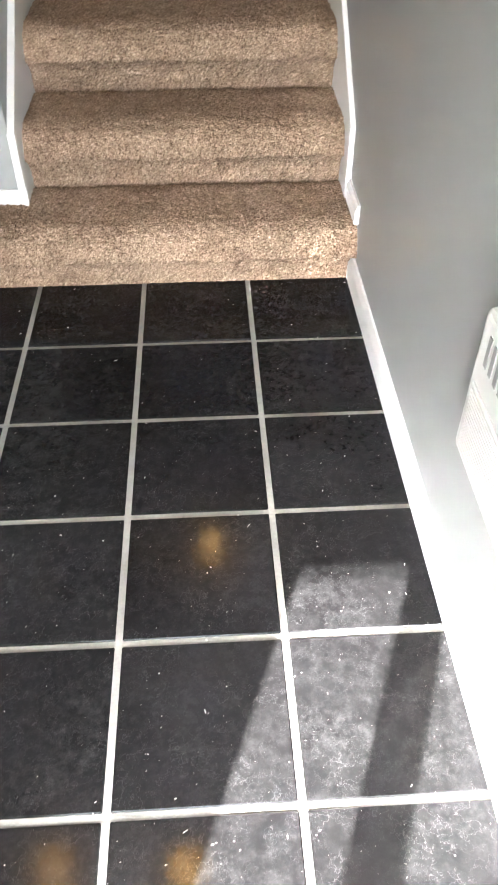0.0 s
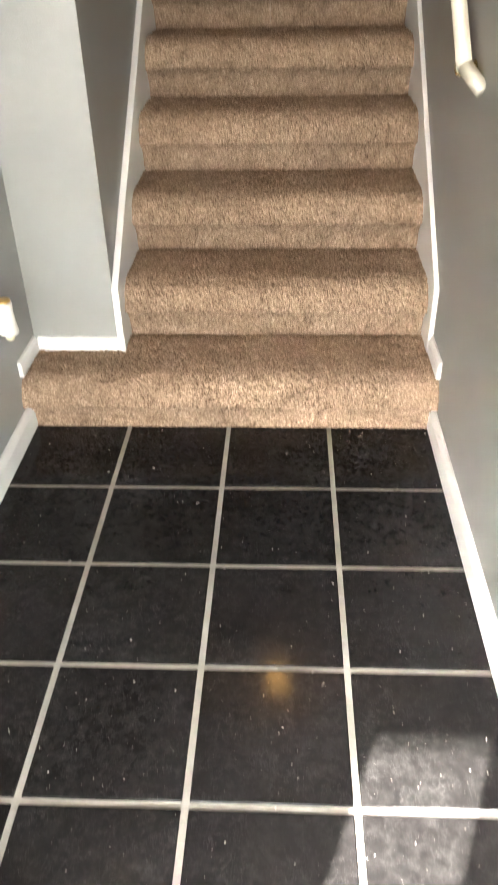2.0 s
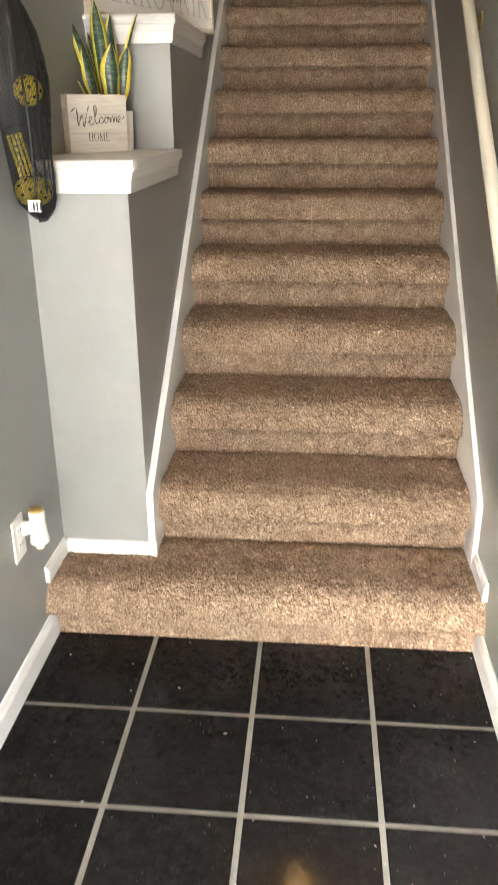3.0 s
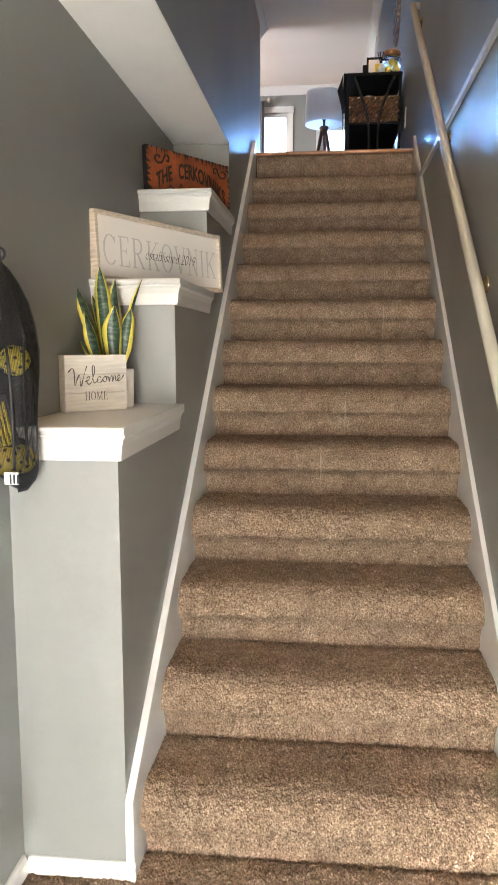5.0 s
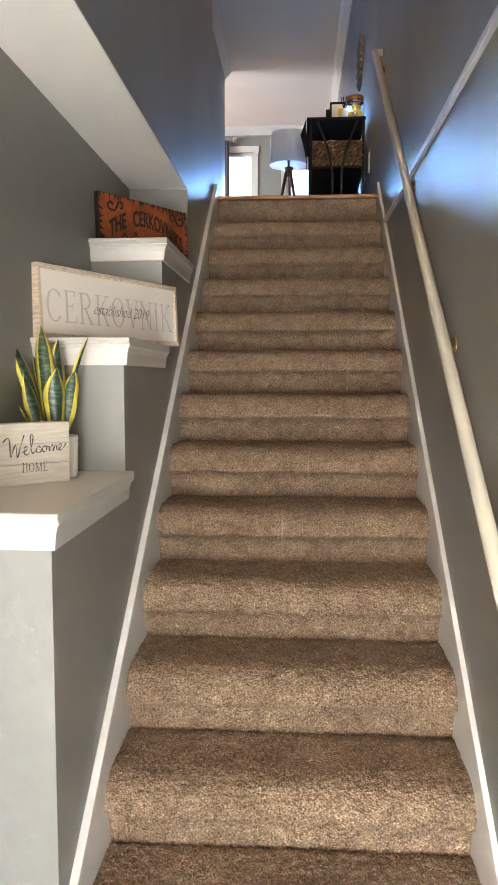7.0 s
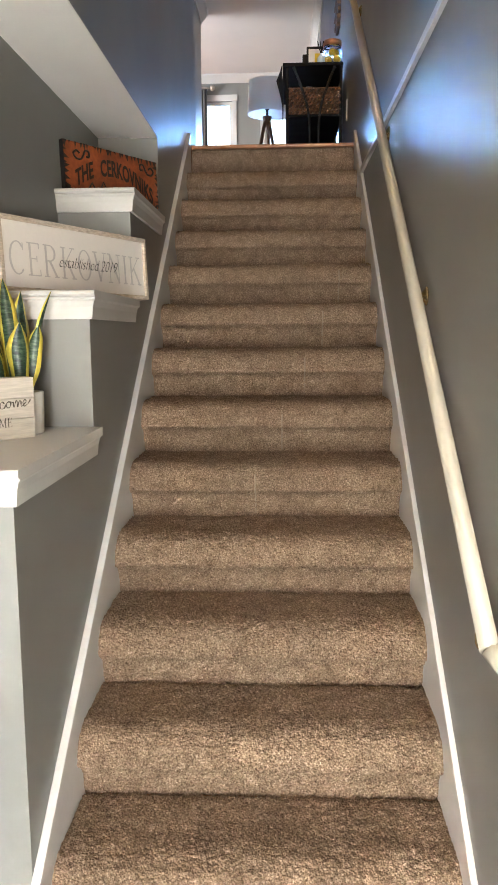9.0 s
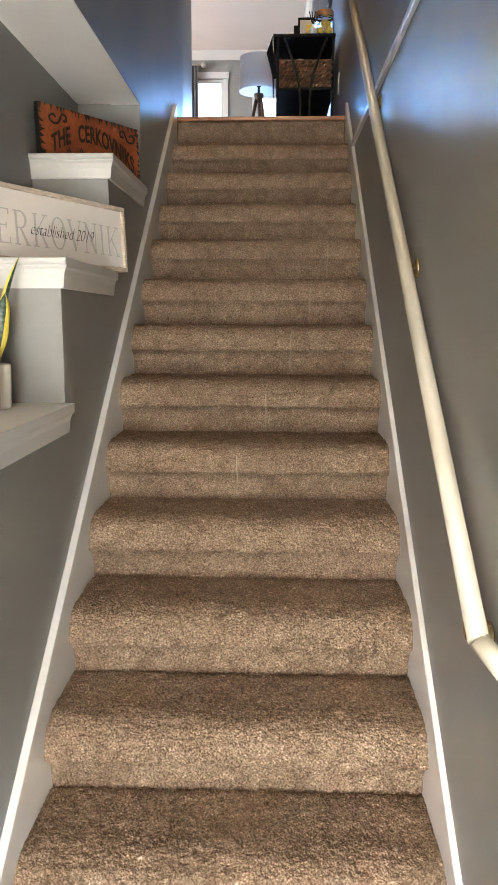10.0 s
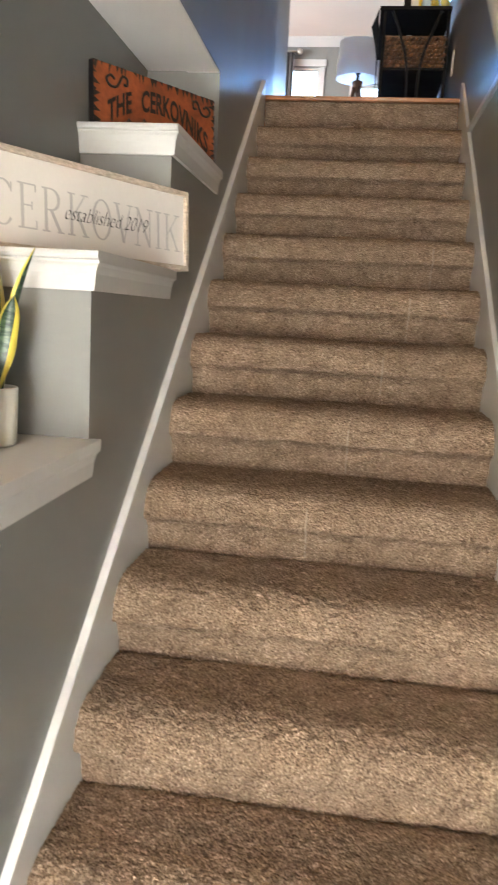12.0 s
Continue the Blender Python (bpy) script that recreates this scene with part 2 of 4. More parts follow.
# ---- large structure ----
T = 0.12
structure("wall_right", box(XR, XR + T, Y_DOOR, Y_FAR + T, -0.05, TOP + 0.1), wall_paint, "grey painted wall that runs along the stairs")
structure("wall_left", box(XL - T, XL, Y_DOOR, 2.15 + T, -0.05, CEIL + 0.12), wall_paint, "grey painted wall of the entry and the ledge niche")
structure("wall_niche_end", box(XL, XI, 2.15, 2.15 + T, 1.9, CEIL), wall_paint, "grey painted end wall of the ledge niche")
structure("wall_stair_upper", box(XI - T, XI, Y_WELL, 3.2, CEIL, TOP + 0.1), wall_paint, "dark grey painted upper wall beside the stairs")
structure("wall_stair_lower", box(XI - T, XI, 2.15 + T, 3.2, 0, CEIL), wall_paint, "dark grey painted wall beside the top of the stairs")
structure("wall_knee", box(XI - T, XI, 3.2, 3.72, UP - 0.2, 3.57), wall_paint, "grey painted low wall beside the top step")
structure("wall_hall_return", box(X_HALL, XI - T, 3.2 - T, 3.2, UP, TOP + 0.1), wall_paint, "grey painted return wall at the top of the stairs")
structure("wall_hall_left", box(X_HALL - T, X_HALL, 3.2 - T, Y_OPEN, UP - 0.2, TOP + 0.1), wall_paint, "grey painted wall of the upper hall")
X_UP = -0.75                             # upper wall of the two-storey entry
structure("wall_entry_upper", box(X_UP - T, X_UP, Y_DOOR, Y_WELL, CEIL, TOP + 0.1), wall_paint, "grey painted upper wall of the entry")
structure("wall_entry_return", box(XI - T, X_UP - T, Y_WELL - T, Y_WELL, CEIL, TOP + 0.1), wall_paint, "grey painted return wall over the entry")
structure("ceiling_entry", box(XL - T, X_UP - 0.001, Y_DOOR, Y_WELL - T, CEIL - 0.002, CEIL + 0.12), ceiling_paint, "white painted low entry ceiling", "ceiling")
structure("ceiling_niche", box(XL, XI - T, Y_WELL - T, 2.15, CEIL, CEIL + 0.12), ceiling_paint, "white painted ceiling over the ledge niche", "ceiling")
structure("soffit_edge", box(XI - T, XI - 0.002, Y_WELL, 2.15, CEIL - 0.004, CEIL - 0.0005), ceiling_paint, "white painted soffit edge", "ceiling")
X_FARL = -4.4
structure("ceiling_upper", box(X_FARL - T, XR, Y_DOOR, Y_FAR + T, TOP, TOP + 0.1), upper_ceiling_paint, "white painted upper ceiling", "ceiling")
floor_up = structure("floor_upper", box(X_FARL, XR, Y_TOP + 0.02, Y_FAR, UP - 0.2, UP - 0.002), oak, "orange oak floor of the upper room", "floor")
floor = structure("floor", box(XL, XR, Y_DOOR - 0.2, 0.02, -0.06, -0.0035), grout_mat, "black square floor tiles with beige grout", "floor")

# upper room: two window openings in far wall, an added unseen one at side
WIN_A, WIN_B, WIN_Z, WIN_ZB = (-1.75, -1.12), (-0.66, -0.16), (3.55, 4.76), (3.55, 4.56)


def wall_with_holes(name, x0, x1, y0, y1, z0, z1, holes, label, along="x"):
    """A wall box cut by rectangular openings (a0, a1, z0, z1) that go through it."""
    bm = bmesh.new()
    a0, a1 = (x0, x1) if along == "x" else (y0, y1)
    cuts = sorted({a0, a1, *[h[0] for h in holes], *[h[1] for h in holes]})
    for p, q in zip(cuts, cuts[1:]):
        spans, z = [], z0
        for h in sorted([h for h in holes if h[0] <= p + 1e-6 and h[1] >= q - 1e-6], key=lambda h: h[2]):
            if h[2] > z:
                spans.append((z, h[2]))
            z = h[3]
        if z1 > z:
            spans.append((z, z1))
        for s0, s1 in spans:
            bm = box(p, q, y0, y1, s0, s1, bm=bm) if along == "x" else box(x0, x1, p, q, s0, s1, bm=bm)
    bmesh.ops.remove_doubles(bm, verts=bm.verts, dist=1e-5)
    return structure(name, bm, wall_paint, label)


wall_with_holes("wall_far", X_FARL, XR, Y_FAR, Y_FAR + T, UP - 0.2, TOP, [(*WIN_A, *WIN_Z), (*WIN_B, *WIN_ZB)], "grey painted far wall with windows")
wall_with_holes("wall_room_left", X_FARL - T, X_FARL, 3.1, Y_FAR + T, UP - 0.2, TOP, [(6.8, 8.4, 3.4, 4.8)], "grey painted side wall of the upper room", along="y")
structure("wall_room_back", box(X_FARL, X_HALL - T, 3.1, 3.2, UP - 0.2, TOP), wall_paint, "grey painted back wall of the upper room")

DOOR_HOLES = [(-1.075, -0.767, 0.12, 2.0), (-0.763, -0.02, 0.12, 2.0)]
wall_with_holes("wall_front", XL - T, XR + T, Y_DOOR - T, Y_DOOR, -0.05, TOP + 0.1, [(-1.075, -0.02, 0.12, 2.0), (-0.70, -0.06, 2.95, 4.55)], "grey painted front wall with a glazed door")
# unseen roof, added so its edge ends the sun patch on the tiles
structure("sun_cut_roof", box(-4, 3, -4.9, Y_DOOR - T, 2.36, 2.5), white_paint, "unseen white roof added over the front door to cut the sun", "roof")
# added overhang, out of view, blocks direct sun through the upper opening
structure("sun_block_eave", box(-6, 5, -6.6, Y_DOOR - T, 4.85, 5.0), white_paint, "unseen white overhang added to keep sun out of the upper window", "roof")
structure("ground", box(-60, 60, -120, Y_DOOR - 0.2, -0.3, -0.08), concrete, "concrete porch and ground outside", "ground")

# stub wall with three ledges
LEDGES = [(0.152, 0.835, 1.235, 1.315), (0.835, 1.478, 1.625, 1.705), (1.478, 2.15, 2.018, 2.098)]  # front, back, underside, top
for n, (f, k, zb, zt) in enumerate(LEDGES):
    structure("wall_ledge_%d" % (n + 1), box(XL, XI, f, k, 0.19 if n == 0 else 0.0, zb + 0.02), wall_paint, "grey painted stepped half wall beside the stairs")


def cap_outline(z0, z1):
    h = z1 - z0
    return [(0, z0), (0.010, z0), (0.012, z0 + 0.18 * h), (0.014, z0 + 0.42 * h), (0.019, z0 + 0.62 * h), (0.024, z0 + 0.70 * h),
            (0.024, z0 + 0.76 * h), (0.030, z0 + 0.80 * h), (0.033, z0 + 0.88 * h), (0.031, z0 + 0.97 * h), (0.026, z1)]


def ledge_cap(f, k, zb, zt):
    cap = thing("ledge_cap", "white painted wooden ledge cap with stepped moulding", "ledge", group="ledge caps", kind="structure")
    out = cap_outline(zb, zt)
    bm = bmesh.new()
    rows = []
    for d, z in out:
        e = min(d, 0.024)
        rows.append([bm.verts.new((XL, f - d, z)), bm.verts.new((XI + e, f - d, z)), bm.verts.new((XI + e, k - 0.001 + (0.012 if d > 0.02 else 0), z))])
    for a, b in zip(rows, rows[1:]):
        for i in range(2):
            bm.faces.new((a[i], a[i + 1], b[i + 1], b[i]))
    top = rows[-1]
    bk = bm.verts.new((XL, k - 0.001, zt))
    bm.faces.new((top[0], top[1], top[2], bk))
    bi = bm.verts.new((XI - 0.01, k - 0.001, zb))
    bm.faces.new([r[2] for r in rows] + [bk, bi])
    part("moulding", bm, white_paint, cap)
    return cap


for led in LEDGES:
    ledge_cap(*led)

# ---- stairs ----
stairs = thing("staircase", "straight flight of beige carpeted stairs with rounded nosings", "stairs", kind="structure")


def step_profile(k):
    """y and z along the carpet of step k from the foot of its riser to the back of its tread."""
    y0, z0 = (k - 1) * RUN, (k - 1) * R
    foot = [(y0, z0)] if k == 1 else [(y0 + 0.012, z0 - 0.010), (y0 + 0.007, z0 + 0.005)]
    pts = foot + [(y0 + 0.004, z0 + 0.02), (y0 - 0.000, z0 + 0.045), (y0 - 0.008, z0 + 0.066), (y0 - 0.020, z0 + 0.082), (y0 - 0.036, z0 + 0.091),
                  (y0 - 0.049, z0 + 0.097), (y0 - 0.054, z0 + 0.105), (y0 - 0.047, z0 + 0.130), (y0 - 0.037, z0 + 0.153), (y0 - 0.020, z0 + 0.172), (y0 + 0.010, z0 + 0.185), (y0 + 0.05, z0 + R)]
    if k < STEPS:
        pts += [(y0 + 0.1, z0 + R - 0.002), (k * RUN - 0.02, z0 + R), (k * RUN - 0.002, z0 + R - 0.003), (k * RUN + 0.012, z0 + R - 0.010)]
    else:
        pts = pts[:5] + [(y0 - 0.018, z0 + 0.13), (y0 - 0.012, z0 + R - 0.022), (y0 + 0.01, z0 + R - 0.024)]
    return pts


def resample(pts, d):
    out = [Vector(pts[0])]
    for p, q in zip(pts, pts[1:]):
        p, q = Vector(p), Vector(q)
        n = max(1, round((q - p).length / d))
        out += [p.lerp(q, i / n) for i in range(1, n + 1)]
    return out


def carpet_step(k, xa, xb, name="carpet_step", pts=None, d=None):
    d = d or (0.0036 if k < 6 else 0.0048 if k < 10 else 0.0065)
    prof = resample(pts or step_profile(k), d)
    prof = [prof[0]] + [(a + 2 * b + c) / 4 for a, b, c in zip(prof, prof[1:], prof[2:])] + [prof[-1]]
    n, m = max(2, round((xb - xa) / d)), len(prof)
    P = np.array([[p.x, p.y] for p in prof])
    tan = np.gradient(P, axis=0)
    nor = np.stack([-tan[:, 1], tan[:, 0]], 1)
    nor /= np.linalg.norm(nor, axis=1)[:, None] + 1e-9
    rng = np.random.default_rng(40 + k)
    xs = np.linspace(xa, xb, n + 1)
    X = np.repeat(xs[None], m, 0)
    def lumps(size):
        """Random field of unit spread with soft blobs about size across."""
        f = rng.normal(0, 1, (m, n + 1))
        w = max(1, round(size / d / 1.5))
        for ax in (0, 1):
            for _ in range(2):
                f = sum(np.roll(f, j - w // 2, ax) for j in range(w)) / w
        return f / (f.std() + 1e-9)

    wave = sum(a * np.sin(xs * f + rng.uniform(0, 6)) for a, f in ((0.0011, 9.0), (0.0005, 23.0), (0.0003, 61.0)))
    wave = np.repeat(wave[None], m, 0) * np.sin(np.linspace(0, 3.0, m) + 0.07)[:, None]
    disp = wave + 0.0010 * lumps(0.004) + 0.0017 * lumps(0.010) + 0.0008 * lumps(0.03)
    disp[0] *= 0.3
    Y = P[:, :1] + nor[:, :1] * disp
    Z = P[:, 1:] + nor[:, 1:] * disp
    X = X + rng.normal(0, 0.0007, X.shape)
    X[:, 0], X[:, -1] = xa, xb
    verts = np.stack([X, Y, Z], -1).reshape(-1, 3)
    i = np.arange(m - 1)[:, None] * (n + 1) + np.arange(n)[None]
    faces = np.stack([i, i + 1, i + n + 2, i + n + 1], -1).reshape(-1, 4)
    me = bpy.data.meshes.new(name)
    me.from_pydata(verts.tolist(), [], faces.tolist())
    me.materials.append(carpet)
    me.polygons.foreach_set("use_smooth", [True] * len(me.polygons))
    ob = new(name, me)
    ob.parent = stairs
    return ob


first = step_profile(1)
carpet_step(1, SK_L - 0.02, XR)
carpet_step(1, XL, SK_L - 0.02, pts=first[:-4] + [(0.08, R), (0.16, R)])
for k in range(2, STEPS + 1):
    carpet_step(k, SK_L - 0.001, SK_R + 0.001)

# light seams in the carpet, one on each of five steps
seam_mat = varied("pale carpet seam", (0.36, 0.275, 0.20), 0.95, spread=0.2, grain=300, bump_s=0.6)
for k, x in ((6, -0.505), (7, -0.414), (8, -0.323), (9, -0.240), (10, -0.154)):
    pr = step_profile(k)
    line = [Vector((x + random.uniform(-0.001, 0.001), p[0] - 0.0002, p[1])) for p in resample([(q[0] + 0.0006, q[1]) for q in pr[1:11]], 0.008)]
    seam = part("seam", tube(line, 0.0032, 6), seam_mat, stairs, smooth=True)
base = [(0.004, -0.04)]
for k in range(1, STEPS + 1):
    y0, z0 = (k - 1) * RUN + 0.02, (k - 1) * R
    base += [(y0, z0 - 0.02 if k > 1 else -0.04), (y0, z0 + R - 0.03)]
base += [(Y_TOP + 0.02, UP - 0.03), (Y_TOP + 0.02, -0.04)]
part("stringer", prism(base[1:], "x", XI + 0.001, XR - 0.001), oak, stairs)
part("nosing", box(XI, XR, Y_TOP - 0.03, Y_TOP + 0.05, UP - 0.021, UP, 0.006), oak, stairs, "orange oak nosing board at the top step")

# skirt boards
A_SK = 0.292


def skirt(name, x0, x1):
    y1 = 3.25
    pts = [(0.14, R - 0.01), (0.14, A_SK + SLOPE * 0.14), (y1, A_SK + SLOPE * y1), (y1, 2.45), (0.5, R - 0.01)]
    return structure(name, prism(pts, "x", x0, x1, 0.002), white_paint, "white painted skirt board along the stairs", "trim")


skirt("skirt_board", XI, SK_L)
skirt("skirt_board", SK_R, XR)


def baseboard(x0, x1, y0, y1, z0, h=0.085, face="x-"):
    """A moulded baseboard against a wall; face says which way it looks."""
    if face in ("x-", "x+"):
        w = x1 if face == "x-" else x0
        s = -1 if face == "x-" else 1
        out = [(w, z0), (w + s * 0.013, z0), (w + s * 0.013, z0 + 0.72 * h), (w + s * 0.010, z0 + 0.82 * h), (w + s * 0.008, z0 + 0.93 * h), (w + s * 0.005, z0 + h), (w, z0 + h)]
        bm = prism(out, "y", y0, y1)
    else:
        out = [(y1, z0), (y1 - 0.013, z0), (y1 - 0.013, z0 + 0.72 * h), (y1 - 0.010, z0 + 0.82 * h), (y1 - 0.008, z0 + 0.93 * h), (y1 - 0.005, z0 + h), (y1, z0 + h)]
        bm = prism(out, "x", x0, x1)
    return structure("baseboard", bm, white_paint, "white painted moulded baseboard", "trim")


baseboard(0, XR, Y_DOOR, 0.004, 0.0)
baseboard(XL, 0, Y_DOOR, 0.004, 0.0, face="x+")
baseboard(0, XR, -0.03, 0.14, R, 0.055)
baseboard(XL, 0, -0.03, 0.14, R, 0.05, face="x+")
baseboard(XL + 0.013, SK_L + 0.002, 0, 0.152, R, 0.043, face="y-")
structure("wall_trim", box(XR - 0.016, XR, Y_WELL, 2.845, CEIL - 0.034, CEIL - 0.008, 0.003), white_paint, "thin white horizontal trim strip on the wall", "trim")


def crown(name, x, s, y0, y1):
    h = 0.10
    pts = [(x, TOP), (x + s * 0.09, TOP), (x + s * 0.088, TOP - 0.012), (x + s * 0.07, TOP - 0.02), (x + s * 0.045, TOP - 0.05), (x + s * 0.02, TOP - 0.075), (x + s * 0.014, TOP - h), (x, TOP - h)]
    return structure(name, prism(pts, "y", y0, y1), white_paint, "white painted crown moulding under the ceiling", "trim")


crown("crown_right", XR, -1, 1.0, Y_FAR)
crown("crown_left", X_HALL, 1, 3.2, Y_OPEN)
structure("crown_far", prism([(Y_FAR, TOP), (Y_FAR - 0.09, TOP), (Y_FAR - 0.08, TOP - 0.02), (Y_FAR - 0.03, TOP - 0.07), (Y_FAR, TOP - 0.1)], "x", X_FARL, XR - 0.09), white_paint, "white painted crown moulding on the far wall", "trim")

# ---- hand rail ----
rail = thing("handrail", "cream painted round wooden handrail on brass brackets", "handrail")
XRAIL, RAD = -0.035, 0.0185
ra, rb = Vector((XRAIL, -0.02, 1.010)), Vector((XRAIL, 3.16, 3.412))
part("rail", tube([ra, ra.lerp(rb, 0.33), ra.lerp(rb, 0.66), rb], RAD, 20), rail_paint, rail, smooth=True)
part("lower_return", tube([ra + Vector((0.001, 0.003, 0.002)), (XR - 0.002, -0.06, 0.965)], RAD * 0.98, 20), rail_paint, rail, smooth=True)
part("upper_return", tube([rb - Vector((0, 0.004, 0.003)), (XR - 0.002, 3.17, 3.412)], RAD * 0.98, 20), rail_paint, rail, smooth=True)
for y, low in ((0.06, 0.085), (0.925, 0.04), (1.825, 0.05), (3.05, 0.05)):
    c = ra.lerp(rb, (y - ra.y) / (rb.y - ra.y))
    zb = c.z - low
    bk = part("bracket", tube(smooth_line([(XR - 0.012, y, zb), (XR - 0.026, y, zb - 0.004), (XRAIL, y, zb + 0.004), (XRAIL, y, c.z - RAD * 0.8)], 4), 0.0062, 10), brass, rail, "polished brass bracket", True)
    plate = lathe([(0, 0), (0.027, 0), (0.027, 0.003), (0.020, 0.007), (0.013, 0.013), (0.008, 0.020), (0, 0.021)], 24)
    bmesh.ops.transform(plate, matrix=pose(XR, y, zb, 0, -90, 0), verts=plate.verts)
    part("wall_plate", plate, brass, bk, "", True)
    for dz in (-0.018, 0.018):
        screw = lathe([(0, 0.0055), (0.003, 0.005), (0.0035, 0.003)], 8)
        bmesh.ops.transform(screw, matrix=pose(XR, y, zb + dz, 0, -90, 0), verts=screw.verts)
        part("screw", screw, brass, bk, "", True)
# ---- THINGS ----
# ---- glazed front door and windows ----
def pane_window(name, x0, x1, z0, z1, y, s, label, rail=None, group=""):
    """A window in a wall that runs along x; s: the side on which the casing stands."""
    w = thing(name, label, "window", kind="structure", group=group)
    f = 0.035
    for a, b, c, d in ((x0, x0 + f, z0, z1), (x1 - f, x1, z0, z1), (x0 + f, x1 - f, z0, z0 + f), (x0 + f, x1 - f, z1 - f, z1)):
        part("window_frame", box(a, b, y - 0.03, y + 0.03, c, d, 0.003), white_paint, w)
    if rail:
        part("meeting_rail", box(x0 + f, x1 - f, y - 0.025, y + 0.02, rail - 0.02, rail + 0.02, 0.003), white_paint, w)
    g = part("pane", box(x0 + f - 0.004, x1 - f + 0.004, y - 0.003, y + 0.003, z0 + f - 0.004, z1 - f + 0.004), glass, w)
    g.visible_shadow = False
    return w


def casing(parent, x0, x1, z0, z1, yw):
    c = 0.065
    part("casing", box(x0 - c, x0, yw - 0.018, yw, z0, z1, 0.003), white_paint, parent)
    part("casing", box(x1, x1 + c, yw - 0.018, yw, z0, z1, 0.003), white_paint, parent)
    part("header", box(x0 - c - 0.015, x1 + c + 0.015, yw - 0.026, yw, z1 + 0.002, z1 + 0.085, 0.004), white_paint, parent)
    part("window_sill", box(x0 - c - 0.02, x1 + c + 0.02, yw - 0.05, yw, z0 - 0.03, z0, 0.005), white_paint, parent)


for k, (wx, z1) in enumerate(((WIN_A, WIN_Z[1]), (WIN_B, WIN_ZB[1]))):
    w = pane_window("window_%d" % (k + 1), wx[0], wx[1], WIN_Z[0], z1, Y_FAR + 0.05, -1, "white framed bright window in the far wall", rail=None if k == 0 else 3.9)
    casing(w, wx[0], wx[1], WIN_Z[0], z1, Y_FAR)
# unseen window, added to go with the high lamp on the stairs
pane_window("window_3", -0.70, -0.06, 2.95, 4.55, Y_DOOR - 0.06, 1, "unseen white framed tall window added over the front door")
for k, (a, b, c, d) in enumerate(DOOR_HOLES):
    pane_window("door_%d" % (k + 1), a, b, c, d, Y_DOOR - 0.06, 1, "white framed glazed front door panel")


# ---- ceiling lights ----
shade_glow = glow("lit frosted glass", (1.0, 0.55, 0.16), 0.5)
nickel = varied("brushed nickel", (0.55, 0.52, 0.48), 0.35, metal=1.0, spread=0.05, scale=10, grain=200, bump_s=0.03)


def ceiling_light(x, y, z, bulbs, r):
    lamp = thing("ceiling_light", "lit ceiling light with warm frosted glass shades", "lamp", (x, y, z))
    part("base", lathe([(0, 0), (0.07, 0), (0.07, -0.015), (0.05, -0.03), (0, -0.032)], 28), nickel, lamp, smooth=True)
    for bx, by in bulbs:
        part("arm", tube([(0, 0, -0.025), (bx * 0.6, by * 0.6, -0.05), (bx, by, -0.045)], 0.007, 10), nickel, lamp, smooth=True)
        part("shade", lathe([(0.018, -0.04), (r * 0.7, -0.055), (r, -0.09), (r * 0.95, -0.13), (r * 0.5, -0.16), (0, -0.168)], 24, at=(bx, by, 0)), shade_glow, lamp, "glowing frosted glass shade", True)
    return lamp


ceiling_light(-0.51, 2.95, TOP, [(0.0, 0.0)], 0.10)
ceiling_light(-0.875, -0.885, CEIL - 0.002, [(0.275, -0.025), (-0.275, 0.025)], 0.05)

# ---- writing ----
def text_mesh(body, size, depth=0.0, shear=0.0, align='CENTER', spacing=1.0, thin=0.0):
    cu = bpy.data.curves.new("writing", 'FONT')
    cu.body, cu.size, cu.extrude, cu.shear, cu.space_character = body, size, depth, shear, spacing
    cu.align_x, cu.align_y = align, 'CENTER'
    cu.offset = -thin
    ob = bpy.data.objects.new("writing", cu)
    scene.collection.objects.link(ob)
    bpy.context.view_layer.update()
    me = bpy.data.meshes.new_from_object(ob.evaluated_get(bpy.context.evaluated_depsgraph_get()))
    bpy.data.objects.remove(ob)
    bm = bmesh.new()
    bm.from_mesh(me)
    bpy.data.meshes.remove(me)
    return bm


def on_front(bm, x, y, z, sx=1.0, sz=1.0):
    """Stands flat writing upright on a face that looks along -y."""
    for v in bm.verts:
        v.co = Vector((x + v.co.x * sx, y - v.co.z, z + v.co.y * sz))
    return bm


def pen_stroke(pts, x, y, z, scale, width, bm=None):
    """A handwritten line as a flat ribbon tube on a face that looks along -y."""
    line = smooth_line([(p[0], p[1], 0) for p in pts])
    return tube([(x + p.x * scale, y, z + p.y * scale) for p in line], [width * (0.75 + 0.35 * math.sin(i * 0.55)) for i in range(len(line))], 6, bm)


def ribbon(bm, pts, widths, depth):
    """A flat raised stroke through (x, z) points, a width for each point, facing -y."""
    rows = []
    for i, (x, z) in enumerate(pts):
        (xa, za), (xb, zb) = pts[max(i - 1, 0)], pts[min(i + 1, len(pts) - 1)]
        d = Vector((xb - xa, zb - za)).normalized()
        n = Vector((-d.y, d.x)) * widths[i] / 2
        rows.append([bm.verts.new((x + s * n.x, y, z + s * n.y)) for s, y in ((1, 0), (1, -depth), (-1, -depth), (-1, 0))])
    for a, b in zip(rows, rows[1:]):
        for k in range(4):
            bm.faces.new((a[k], a[(k + 1) % 4], b[(k + 1) % 4], b[k]))
    bm.faces.new(rows[0])
    bm.faces.new(rows[-1][::-1])


